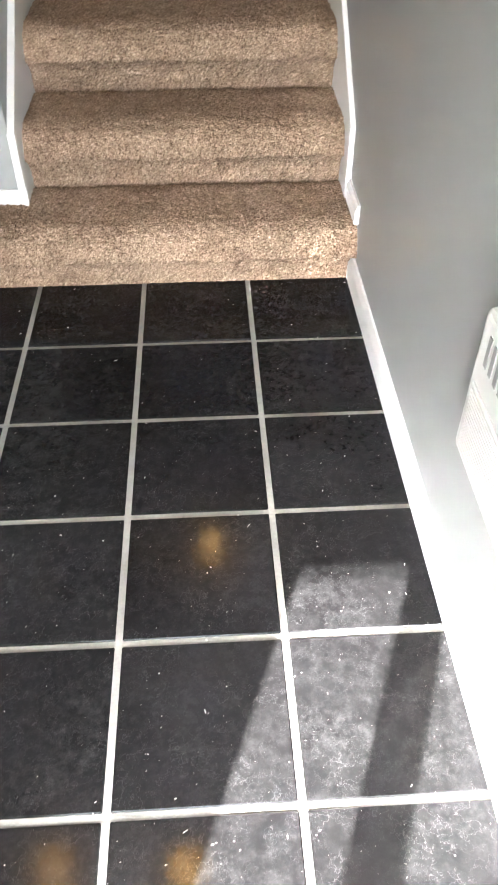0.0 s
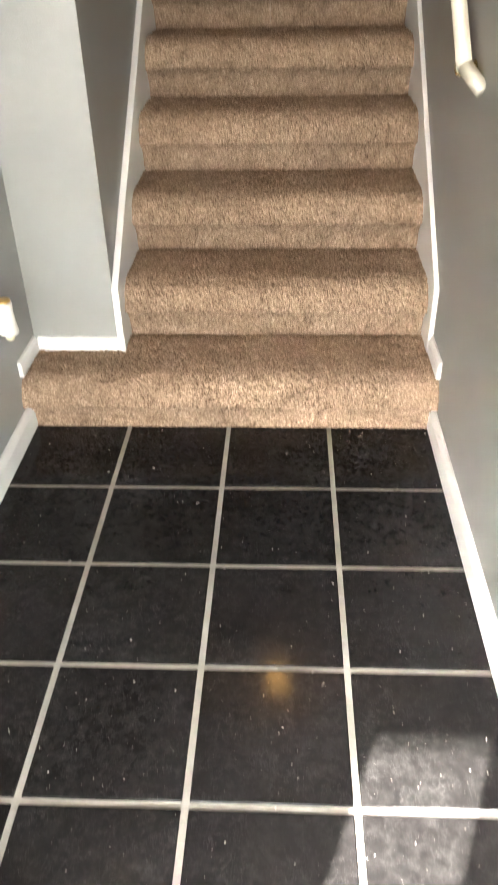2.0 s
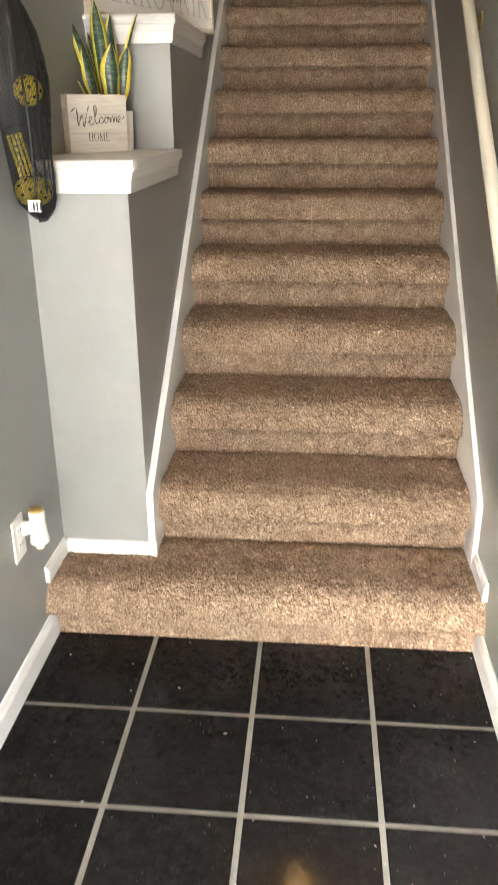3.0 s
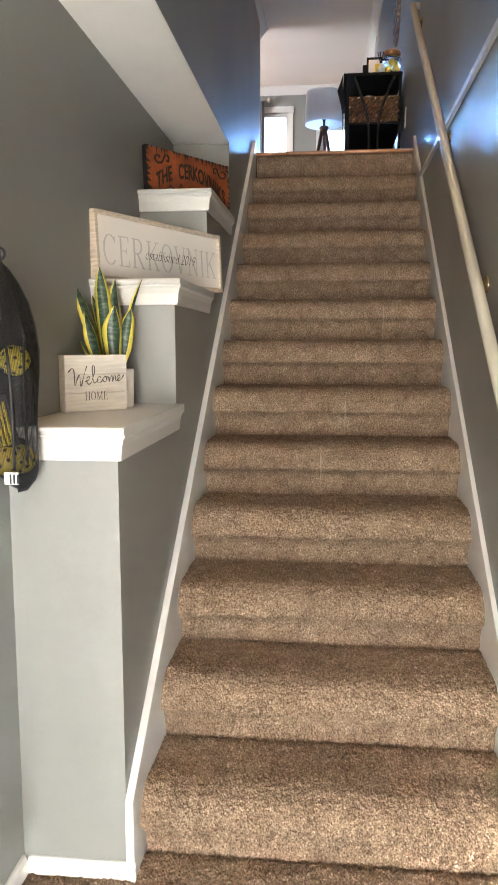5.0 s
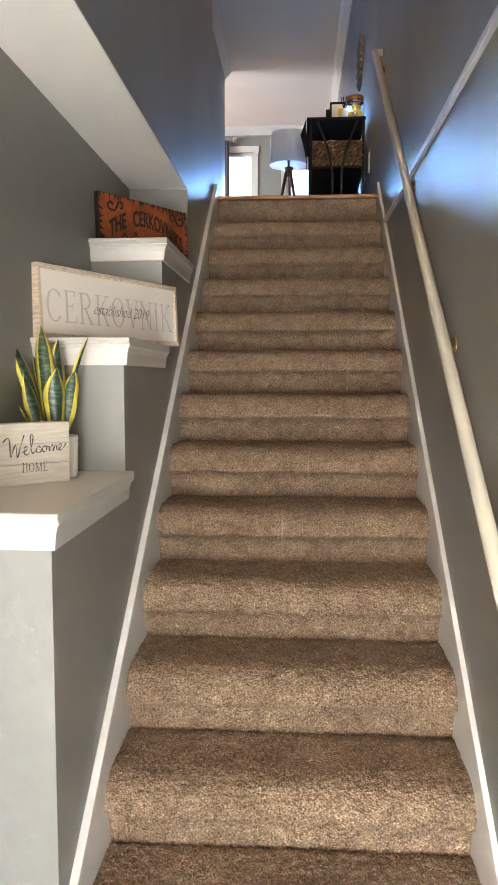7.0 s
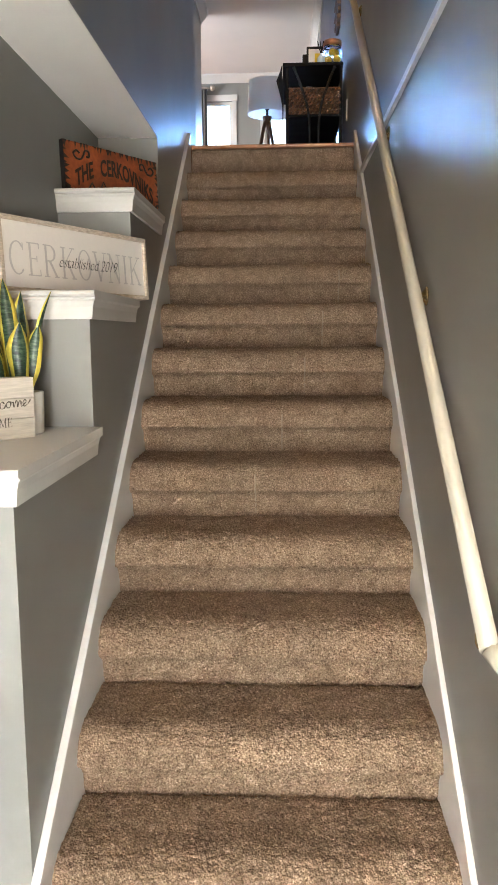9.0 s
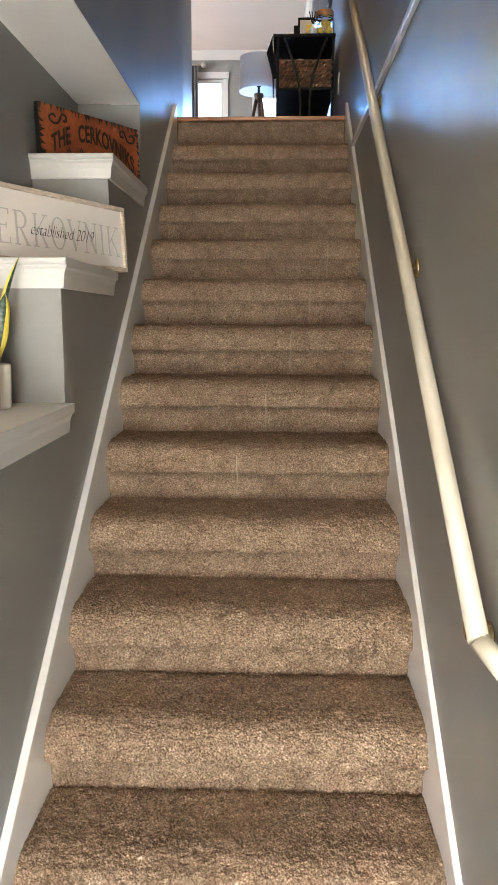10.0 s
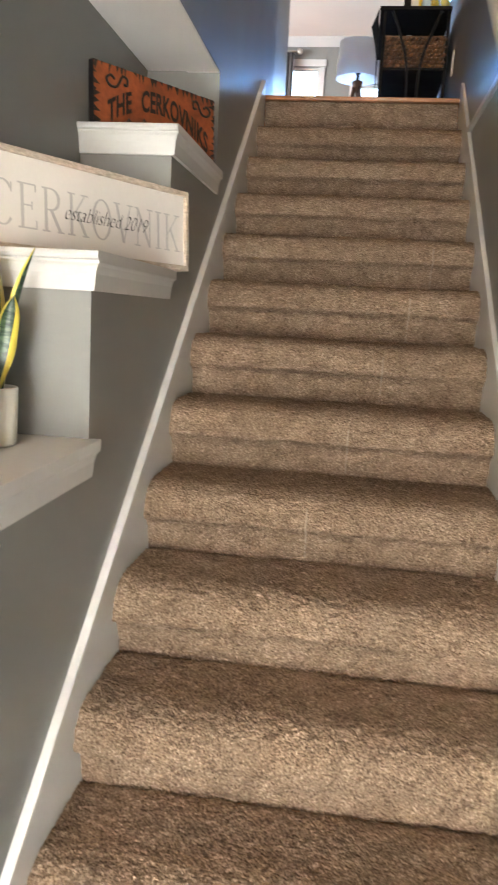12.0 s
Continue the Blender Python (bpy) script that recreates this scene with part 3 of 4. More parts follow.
def glyph(ch):
    """Width and strokes of one tall serif capital of height 1: (points, widths)."""
    TH, TN = 0.085, 0.036

    def bar(x0, z0, x1, z1, w=TN):
        return [(x0, z0), (x1, z1)], [w, w]

    def stem(x, w=TH, s=0.11):
        return [bar(x, 0, x, 1, w), bar(x - s, 0.015, x + s, 0.015), bar(x - s, 0.985, x + s, 0.985)]

    def arc(cx, cz, rx, rz, a0, a1, n=20):
        angles = [math.radians(a0 + (a1 - a0) * i / n) for i in range(n + 1)]
        return [(cx + rx * math.cos(a), cz + rz * math.sin(a)) for a in angles], [TN + (TH - TN) * abs(math.cos(a)) ** 1.5 for a in angles]
    return {
        "C": (0.60, [arc(0.32, 0.5, 0.28, 0.485, 42, 318), bar(0.545, 0.74, 0.545, 0.96)]),
        "E": (0.54, [bar(0.12, 0, 0.12, 1, TH), bar(0.0, 0.985, 0.48, 0.985), bar(0.0, 0.015, 0.5, 0.015), bar(0.12, 0.52, 0.38, 0.52),
                     bar(0.48, 0.83, 0.48, 1.0), bar(0.5, 0.0, 0.5, 0.2), bar(0.38, 0.43, 0.38, 0.61)]),
        "R": (0.64, [*stem(0.12), bar(0.12, 0.985, 0.28, 0.985), arc(0.27, 0.745, 0.22, 0.24, 90, -90), bar(0.12, 0.505, 0.28, 0.505),
                     bar(0.27, 0.5, 0.53, 0.02, TH), bar(0.44, 0.015, 0.64, 0.015)]),
        "K": (0.66, [*stem(0.12), bar(0.54, 0.98, 0.15, 0.44), bar(0.26, 0.60, 0.56, 0.02, TH), bar(0.42, 0.985, 0.64, 0.985), bar(0.45, 0.015, 0.67, 0.015)]),
        "O": (0.64, [arc(0.32, 0.5, 0.28, 0.485, 0, 360, 36)]),
        "V": (0.64, [bar(0.08, 0.98, 0.33, 0.01, TH), bar(0.57, 0.98, 0.33, 0.01), bar(-0.02, 0.985, 0.2, 0.985), bar(0.46, 0.985, 0.66, 0.985)]),
        "N": (0.66, [bar(0.09, 0, 0.09, 1), bar(0.09, 0.98, 0.55, 0.01, TH), bar(0.55, 0, 0.55, 1), bar(-0.03, 0.985, 0.12, 0.985),
                     bar(-0.03, 0.015, 0.2, 0.015), bar(0.44, 0.985, 0.66, 0.985)]),
        "I": (0.24, stem(0.12)),
        "H": (0.66, [*stem(0.12), *stem(0.54), bar(0.12, 0.51, 0.54, 0.51)]),
        "M": (0.82, [bar(0.12, 0, 0.12, 1), bar(0.12, 0.98, 0.41, 0.05, TH), bar(0.41, 0.05, 0.70, 0.98), bar(0.70, 0, 0.70, 1, TH),
                     bar(0.02, 0.015, 0.22, 0.015), bar(0.59, 0.015, 0.81, 0.015), bar(0.02, 0.985, 0.14, 0.985), bar(0.68, 0.985, 0.81, 0.985)]),
    }[ch]


def serif_word(word, height, width, at, depth=0.0005, gap=0.11):
    """Raised serif capitals, centred at (x, y, z) on a face that looks along -y."""
    bm = bmesh.new()
    total = sum(glyph(ch)[0] for ch in word) + gap * (len(word) - 1)
    k, x = width / total, -total / 2
    for ch in word:
        w, strokes = glyph(ch)
        for pts, widths in strokes:
            ribbon(bm, [((x + p) * k, (q - 0.5) * height) for p, q in pts], [v * (k + height) / 2 for v in widths], depth)
        x += w + gap
    bmesh.ops.translate(bm, verts=bm.verts, vec=at)
    return bm


# ---- welcome block, pot and plant on the first ledge ----
whitewash = varied("whitewashed wood", (0.58, 0.54, 0.47), 0.65, spread=0.14, scale=9, grain=30, stretch=(1, 6, 14), object_space=True, bump_s=0.3)
ink = varied("grey brown paint", (0.10, 0.085, 0.07), 0.7, spread=0.1, grain=120)
ceramic = varied("white ceramic", (0.72, 0.70, 0.64), 0.35, spread=0.03, grain=80, bump_s=0.05)

block = thing("wooden_block_sign", "whitewashed wooden block sign on the ledge, lettered Welcome HOME", "sign", (-1.128, 0.555, 1.315), 45)
BW, BH, BD = 0.194, 0.158, 0.052
for i in range(3):
    h = BH / 3
    part("plank", box(-BW / 2, BW / 2, 0, 0.008, i * h + 0.0006, (i + 1) * h - 0.0006, 0.0012), whitewash, block)
part("body", box(-BW / 2 + 0.0005, BW / 2 - 0.0005, 0.0075, BD, 0.0, BH, 0.0015), whitewash, block)
LX, LZ, SC = -0.078, 0.086, 0.0238
part("writing", pen_stroke([(-0.4, 1.05), (0.1, 1.5), (0.35, 1.2), (0.45, -0.5), (0.75, 0.25), (1.05, 0.7), (1.2, -0.6), (1.6, 0.6), (2.0, 1.75)], LX, -0.0008, LZ, SC, 0.0017), ink, block)
part("writing", pen_stroke([(1.75, -0.1), (2.25, 0.15), (2.3, 0.5), (2.0, 0.35), (2.05, -0.3), (2.5, -0.25), (2.95, 0.9), (3.0, 1.75), (2.72, 1.6), (2.78, 0.3), (2.95, -0.25), (3.3, 0.0)], LX, -0.0008, LZ, SC, 0.0016), ink, block)
part("writing", pen_stroke([(3.85, 0.3), (3.65, 0.5), (3.38, 0.2), (3.45, -0.2), (3.8, -0.2), (4.15, 0.3), (4.4, 0.5), (4.1, 0.25), (4.2, -0.15), (4.5, -0.1), (4.6, 0.3), (4.42, 0.5), (4.9, 0.35)], LX, -0.0008, LZ, SC, 0.0016), ink, block)
part("writing", pen_stroke([(4.9, 0.45), (4.95, -0.15), (5.2, 0.5), (5.35, 0.4), (5.35, -0.15), (5.6, 0.5), (5.78, 0.4), (5.8, -0.1), (6.1, 0.1), (6.4, 0.4), (6.25, 0.6), (6.0, 0.3), (6.15, -0.1), (6.6, 0.15), (6.9, 0.6)], LX, -0.0008, LZ, SC, 0.0016), ink, block)
part("writing", serif_word("HOME", 0.024, 0.070, (-0.002, -0.0002, 0.044)), ink, block)

pot = thing("flower_pot", "small white ceramic pot behind the wooden block", "pot", (-1.112, 0.70, 1.315))
part("body", lathe([(0, 0), (0.046, 0), (0.05, 0.004), (0.052, 0.06), (0.053, 0.112), (0.051, 0.115), (0.047, 0.112), (0.045, 0.09), (0, 0.088)], 40), ceramic, pot, smooth=True)
part("soil", lathe([(0, 0.097), (0.02, 0.099), (0.046, 0.096)], 24), varied("dark soil", (0.05, 0.035, 0.025), 0.95, spread=0.3, grain=150, bump_s=0.8), pot, smooth=True)


def leaf_material():
    m, nt, b = principled("banded green leaf")
    v = coords(nt, (1, 1, 1), True)
    w = add(nt, "ShaderNodeTexNoise", Scale=34.0, Detail=5.0, Roughness=0.7)
    mp = nt.nodes.new("ShaderNodeMapping")
    mp.inputs["Scale"].default_value = (1.0, 1.0, 3.2)
    nt.links.new(v, mp.inputs["Vector"])
    nt.links.new(mp.outputs[0], w.inputs["Vector"])
    nt.links.new(ramp(nt, w.outputs["Fac"], [(0.40, (0.008, 0.022, 0.014)), (0.5, (0.022, 0.056, 0.034)), (0.64, (0.075, 0.12, 0.07))]), b.inputs["Base Color"])
    b.inputs["Roughness"].default_value = 0.42
    bump(nt, b, w.outputs["Fac"], 0.15, 0.002)
    return m


leaf_green = leaf_material()
leaf_edge = varied("yellow leaf edge", (0.62, 0.52, 0.08), 0.42, spread=0.15, grain=60, object_space=True)
plant = thing("snake_plant", "snake plant with yellow-edged banded leaves in a white pot", "plant", (-1.124, 0.70, 1.41))


def leaf(base, lean, toward, length, width, twist):
    """An upright sword leaf: green middle strips and yellow margins."""
    bm = bmesh.new()
    n, cols_ = 14, (-1.0, -0.62, -0.22, 0.22, 0.62, 1.0)
    d = Vector((math.cos(toward), math.sin(toward), 0))
    grid = []
    for i in range(n + 1):
        t = i / n
        c = Vector(base) + d * lean * (0.35 * t + 0.65 * t * t) + Vector((0, 0, length * t * (1 - 0.04 * t)))
        w = width * (0.32 + 1.75 * t) * (1 - t ** 2.6) * (1 + 0.07 * math.sin(11 * t + twist * 5)) if t < 0.98 else 0.0008
        w = min(w, width * 1.08)
        a = twist + 0.7 * t
        side, nor = Vector((math.cos(a), math.sin(a), 0)), Vector((-math.sin(a), math.cos(a), 0))
        grid.append([bm.verts.new(c + side * w * u + nor * (abs(u) ** 1.6) * w * 0.6) for u in cols_])
    for g0, g1 in zip(grid, grid[1:]):
        for k in range(5):
            f = bm.faces.new((g0[k], g0[k + 1], g1[k + 1], g1[k]))
            f.material_index = 1 if k in (0, 4) else 0
            f.smooth = True
    ob = part("leaf", bm, [leaf_green, leaf_edge], plant)
    mod = ob.modifiers.new("thick", 'SOLIDIFY')
    mod.thickness = 0.0016
    return ob


for bx, by, lean, tw, ln, wd, ts in ((-0.030, 0.00, 0.085, 3.3, 0.33, 0.017, 0.5), (-0.012, -0.012, 0.02, 2.6, 0.335, 0.021, -0.3), (0.006, 0.012, 0.012, 1.4, 0.30, 0.022, 0.25),
                                     (0.012, -0.024, 0.015, 5.4, 0.215, 0.024, 0.1), (0.022, -0.008, 0.035, 0.1, 0.205, 0.021, -0.45), (0.030, 0.008, 0.055, 0.25, 0.30, 0.012, 0.9),
                                     (-0.034, -0.018, 0.035, 3.7, 0.20, 0.017, 0.4), (-0.022, 0.02, 0.05, 2.6, 0.25, 0.016, -0.6), (-0.04, 0.0, 0.05, 3.2, 0.11, 0.010, 0.2)):
    leaf((bx, by, 0.0), lean * 1.15, tw, ln, wd * 1.25, ts)

# ---- framed family sign on the second ledge ----
worn_wood = varied("worn pale wood", (0.56, 0.47, 0.37), 0.7, spread=0.28, scale=14, grain=45, stretch=(3, 1, 10), object_space=True, bump_s=0.4)
panel_white = varied("off-white panel paint", (0.70, 0.66, 0.61), 0.6, spread=0.03, scale=4, grain=90, object_space=True)
letter_grey = varied("pale grey letter paint", (0.48, 0.46, 0.435), 0.7, spread=0.08, grain=90, object_space=True)
ink_dark = varied("black script paint", (0.03, 0.028, 0.026), 0.6, spread=0.1, grain=90)
a1, b1 = Vector((-1.194, 0.815)), Vector((-0.896, 1.480))
sign = thing("framed_sign", "white sign in a worn pale wood frame leaning on the ledge", "sign", (*((a1 + b1) / 2), 1.7055), math.degrees(math.atan2(b1.y - a1.y, b1.x - a1.x)))
sign.matrix_world = sign.matrix_world @ pose(0, 0, 0, -3)
SW, SH, SD = (b1 - a1).length, 0.217, 0.044
part("panel", box(-SW / 2 + 0.012, SW / 2 - 0.012, 0.009, 0.02, 0.012, SH - 0.012), panel_white, sign)
for a, b, c, d in ((-SW / 2, SW / 2, 0, 0.014), (-SW / 2, SW / 2, SH - 0.014, SH)):
    part("frame_bar", box(a, b, 0, SD, c, d, 0.002), worn_wood, sign)
for a, b in ((-SW / 2, -SW / 2 + 0.014), (SW / 2 - 0.014, SW / 2)):
    part("frame_bar", box(a, b, 0, SD, 0.0141, SH - 0.0141, 0.002), worn_wood, sign)
part("writing", serif_word("CERKOVNIK", 0.097, 0.655, (0.004, 0.0088, 0.099)), letter_grey, sign)
part("writing", on_front(text_mesh("established 2019", 0.048, 0.0005, shear=0.5, spacing=0.98, thin=0.0012), 0.035, 0.0075, 0.100, 0.95, 1.1), ink_dark, sign)

# ---- orange sign on the third ledge ----
def orange_material():
    m, nt, b = principled("burnt orange stained wood")
    v = coords(nt, (1, 1, 1), True)
    n1, n2 = noise_tex(nt, v, 9, 4), noise_tex(nt, v, 70, 3)
    c = ramp(nt, n1, [(0.3, (0.15, 0.036, 0.012)), (0.7, (0.36, 0.095, 0.026))])
    nt.links.new(mixed(nt, 0.5, c, ramp(nt, n2, [(0.35, (0.6, 0.55, 0.5)), (0.6, (1, 1, 1))]), 'MULTIPLY'), b.inputs["Base Color"])
    b.inputs["Roughness"].default_value = 0.5
    bump(nt, b, n2, 0.2, 0.001)
    return m


black_paint = varied("black paint", (0.012, 0.011, 0.011), 0.5, spread=0.2, grain=90, object_space=True)
a2, b2 = Vector((-1.198, 1.520)), Vector((-0.928, 1.945))
osign = thing("carved_sign", "burnt orange wooden sign with black lettering and ragged edge", "sign", (*((a2 + b2) / 2), 2.0985), math.degrees(math.atan2(b2.y - a2.y, b2.x - a2.x)))
osign.matrix_world = osign.matrix_world @ pose(0, 0, 0, -3)
OW, OH = (b2 - a2).length, 0.188
part("board", box(-OW / 2, OW / 2, 0.0, 0.020, 0, OH, 0.002), [orange_material()], osign)
part("edge", box(-OW / 2 - 0.0012, -OW / 2 + 0.0002, -0.0005, 0.0205, 0, OH), black_paint, osign)
ragged = bmesh.new()
rng = random.Random(5)
for side in range(4):
    n = 22 if side < 2 else 9
    for i in range(n):
        t = (i + rng.uniform(0.1, 0.9)) / n
        ln, w = rng.uniform(0.008, 0.03), rng.uniform(0.004, 0.011)
        if side < 2:
            x, z, s = -OW / 2 + t * OW, (0 if side == 0 else OH), (1 if side == 0 else -1)
            q = [(x - w, z), (x + w, z), (x + rng.uniform(-w, w), z + s * ln)]
        else:
            x, z, s = (-OW / 2 if side == 2 else OW / 2), t * OH, (1 if side == 2 else -1)
            q = [(x, z - w), (x, z + w), (x + s * ln, z + rng.uniform(-w, w))]
        ragged.faces.new([ragged.verts.new((p[0], -0.0011, p[1])) for p in q])
tagged(part("ragged_border", ragged, black_paint, osign), kind="stuff")
for body, x0, wide in (("THE", -0.155, 0.092), ("CERKOVNIKS", 0.075, 0.29)):
    word = text_mesh(body, 0.060, 0.0005, spacing=1.04, thin=-0.0016)
    span = max(v.co.x for v in word.verts) - min(v.co.x for v in word.verts)
    for v in word.verts:
        v.co.x *= wide / span
        v.co.y += 0.026 - 1.15 * (v.co.x + x0) ** 2
    part("writing", on_front(word, x0, -0.0006, 0.080, 1.0, 1.4), black_paint, osign)
for sx, cx in ((1, -0.165), (-1, 0.19)):
    curl = smooth_line([(0.012, 0.012, 0), (0.0, 0.018, 0), (-0.012, 0.008, 0), (-0.002, -0.004, 0), (0.016, -0.004, 0), (0.026, 0.006, 0), (0.036, 0.022, 0), (0.05, 0.02, 0), (0.05, 0.006, 0), (0.04, 0.006, 0)])
    part("scroll", tube([(cx + sx * (p.x - 0.02) * 1.25, -0.0006, 0.135 + p.y * 1.3) for p in curl], 0.0042, 6), black_paint, osign)
for x, h in ((-0.12, 0.038), (-0.06, 0.05), (0.0, 0.042), (0.06, 0.05)):
    part("mountain_outline", tube([(x - 0.03, -0.0006, 0.012), (x, -0.0006, 0.012 + h), (x + 0.03, -0.0006, 0.012)], 0.0034, 6), black_paint, osign)

# ---- net bag with balls on the entry wall ----
def net_material():
    m, nt, b = principled("black mesh net")
    b.inputs["Base Color"].default_value = (0.012, 0.012, 0.012, 1)
    b.inputs["Roughness"].default_value = 0.7
    v = coords(nt, (1, 1, 1), True)
    vo = add(nt, "ShaderNodeTexVoronoi", Scale=520.0, Randomness=0.1)
    nt.links.new(v, vo.inputs["Vector"])
    tr = nt.nodes.new("ShaderNodeBsdfTransparent")
    mx = nt.nodes.new("ShaderNodeMixShader")
    fac = ramp(nt, vo.outputs["Distance"], [(0.36, (0.34,) * 3), (0.60, (1, 1, 1))])
    nt.links.new(fac, mx.inputs[0])
    nt.links.new(tr.outputs[0], mx.inputs[1])
    nt.links.new(b.outputs[0], mx.inputs[2])
    nt.links.new(mx.outputs[0], nt.nodes["Material Output"].inputs["Surface"])
    return m


cord = varied("black cord", (0.015, 0.015, 0.016), 0.6, spread=0.2, grain=300)
yellow = varied("yellow plastic ball", (0.80, 0.62, 0.02), 0.4, spread=0.05, grain=60, object_space=True)
hole_dark = varied("dark ball hole", (0.03, 0.025, 0.01), 0.8, spread=0.1, grain=60)
HX, HY = -1.163, 0.012
bag = thing("net_bag", "black mesh ball bag hanging from a hook on the wall", "bag", (HX, HY, 1.205))
prof = [(0.0, -0.012), (0.35, -0.014), (0.66, 0.004), (0.78, 0.03), (0.82, 0.07), (0.84, 0.12), (0.90, 0.18), (0.97, 0.24), (1.0, 0.29), (0.94, 0.34), (0.80, 0.39), (0.55, 0.43), (0.3, 0.455), (0.1, 0.468), (0.06, 0.475)]
bm = bmesh.new()
rings = []
for i, (r, z) in enumerate(prof):
    ring = []
    for k in range(36):
        a = 2 * math.pi * k / 36
        f = 1.0 - 0.09 * abs(math.sin(2 * a + 5 * z)) ** 3 + 0.06 * math.sin(7 * a - 11 * z)
        ring.append(bm.verts.new((0.056 * r * f * math.cos(a), 0.110 * r * f * math.sin(a) + 0.05 * (1 - z / 0.47), z - 0.02 * math.sin(a) * (1 - z / 0.475))))
    rings.append(ring)
for r0, r1 in zip(rings, rings[1:]):
    for k in range(36):
        face = bm.faces.new((r0[k], r0[(k + 1) % 36], r1[(k + 1) % 36], r1[k]))
        face.material_index = 0 if math.cos(2 * math.pi * (k + 0.5) / 36 + 1.1) > -0.05 else 1
part("net", bm, [net_material(), cord], bag, smooth=True)
part("strap", tube([(0.0, 0.0, 0.47), (0.0, 0.0, 0.50), (-0.012, 0.0, 0.62), (-0.04, 0.0, 0.80)], 0.0045, 8), cord, bag, smooth=True)
ring_pts = [(0.013 * math.cos(2 * math.pi * k / 16), 0.0, 0.485 + 0.013 * math.sin(2 * math.pi * k / 16)) for k in range(17)]
part("ring", tube(ring_pts, 0.003, 8), cord, bag, smooth=True)
part("hook", tube([(-0.058, 0.0, 0.83), (-0.03, 0.0, 0.815), (-0.035, 0.0, 0.795), (-0.05, 0.0, 0.80)], 0.004, 8), nickel, bag, smooth=True)
fold = [(0.038, 0.02, 0.04), (0.044, 0.0, 0.2), (0.044, 0.0, 0.33), (0.01, 0.0, 0.46)]
part("seam", tube(smooth_line(fold), 0.0028, 6), cord, bag, smooth=True)
part("seam", tube(smooth_line([(0.024, -0.02, 0.03), (0.034, -0.045, 0.2), (0.026, -0.05, 0.34), (0.0, 0.0, 0.46)]), 0.0028, 6), cord, bag, smooth=True)
tag = part("tag", box(0.012, 0.043, -0.046, -0.044, 0.004, 0.03, 0.0008), panel_white, bag, "white printed tag")
for i in range(3):
    part("stripe", box(0.024 + 0.008 * i, 0.028 + 0.008 * i, -0.0472, -0.0462, 0.006, 0.026), black_paint, tag)


def play_ball(x, y, z, r=0.033):
    ball = thing("ball", "yellow perforated plastic ball in a black net bag", "ball", (x, y, z), group="balls in the net bag")
    bm = bmesh.new()
    bmesh.ops.create_uvsphere(bm, u_segments=28, v_segments=18, radius=r)
    part("shell", bm, yellow, ball, smooth=True)
    for i in range(26):
        zz = 1 - 2 * (i + 0.5) / 26
        a = i * 2.39996
        d = Vector((math.sqrt(1 - zz * zz) * math.cos(a), math.sqrt(1 - zz * zz) * math.sin(a), zz))
        h = lathe([(0, 0.0006), (0.004, 0.0006), (0.0046, -0.001)], 12)
        bmesh.ops.transform(h, matrix=Matrix.Translation(d * r) @ d.to_track_quat('Z', 'Y').to_matrix().to_4x4(), verts=h.verts)
        part("hole", h, hole_dark, ball)
    return ball


play_ball(HX + 0.017, HY + 0.02, 1.468)
play_ball(HX - 0.004, HY + 0.014, 1.25)
play_ball(HX - 0.002, HY + 0.082, 1.245)
pad = thing("paddle", "yellow and black striped paddle in a net bag", "paddle", (HX + 0.002, HY + 0.05, 1.285), 0)
pad.matrix_world = pad.matrix_world @ pose(0, 0, 0, 0, -13, 0)
for i in range(4):
    part("stripe", box(-0.02 + i * 0.010, -0.014 + i * 0.010, -0.05, -0.044, 0.0, 0.095, 0.001), yellow, pad)
part("face", box(-0.026, 0.024, -0.044, -0.036, -0.005, 0.11, 0.003), black_paint, pad)

# ---- outlet with plug-in freshener on the entry wall ----
plastic = varied("white plastic", (0.60, 0.58, 0.54), 0.35, spread=0.03, grain=60, bump_s=0.03)
gold = varied("gold cap", (0.62, 0.40, 0.14), 0.3, metal=0.8, spread=0.1, grain=80, bump_s=0.05)
slot_dark = varied("outlet slot", (0.02, 0.02, 0.02), 0.7, spread=0.1)
cream_fluid = varied("pale yellow bottle", (0.66, 0.62, 0.42), 0.2, spread=0.05)


def outlet(x, y, z, s, name="outlet"):
    o = thing(name, "white plastic wall outlet with a cover plate", "outlet", (x, y, z))
    part("plate", box(min(0, s * 0.006), max(0, s * 0.006), -0.035, 0.035, -0.058, 0.058, 0.002), plastic, o)
    for dz in (-0.02, 0.02):
        sock = part("socket", box(min(s * 0.005, s * 0.008), max(s * 0.005, s * 0.008), -0.016, 0.016, dz - 0.014, dz + 0.014, 0.001), plastic, o)
        for dy in (-0.006, 0.006):
            part("slot", box(min(s * 0.0078, s * 0.0085), max(s * 0.0078, s * 0.0085), dy - 0.0012, dy + 0.0012, dz - 0.002, dz + 0.006), slot_dark, sock)
    return o


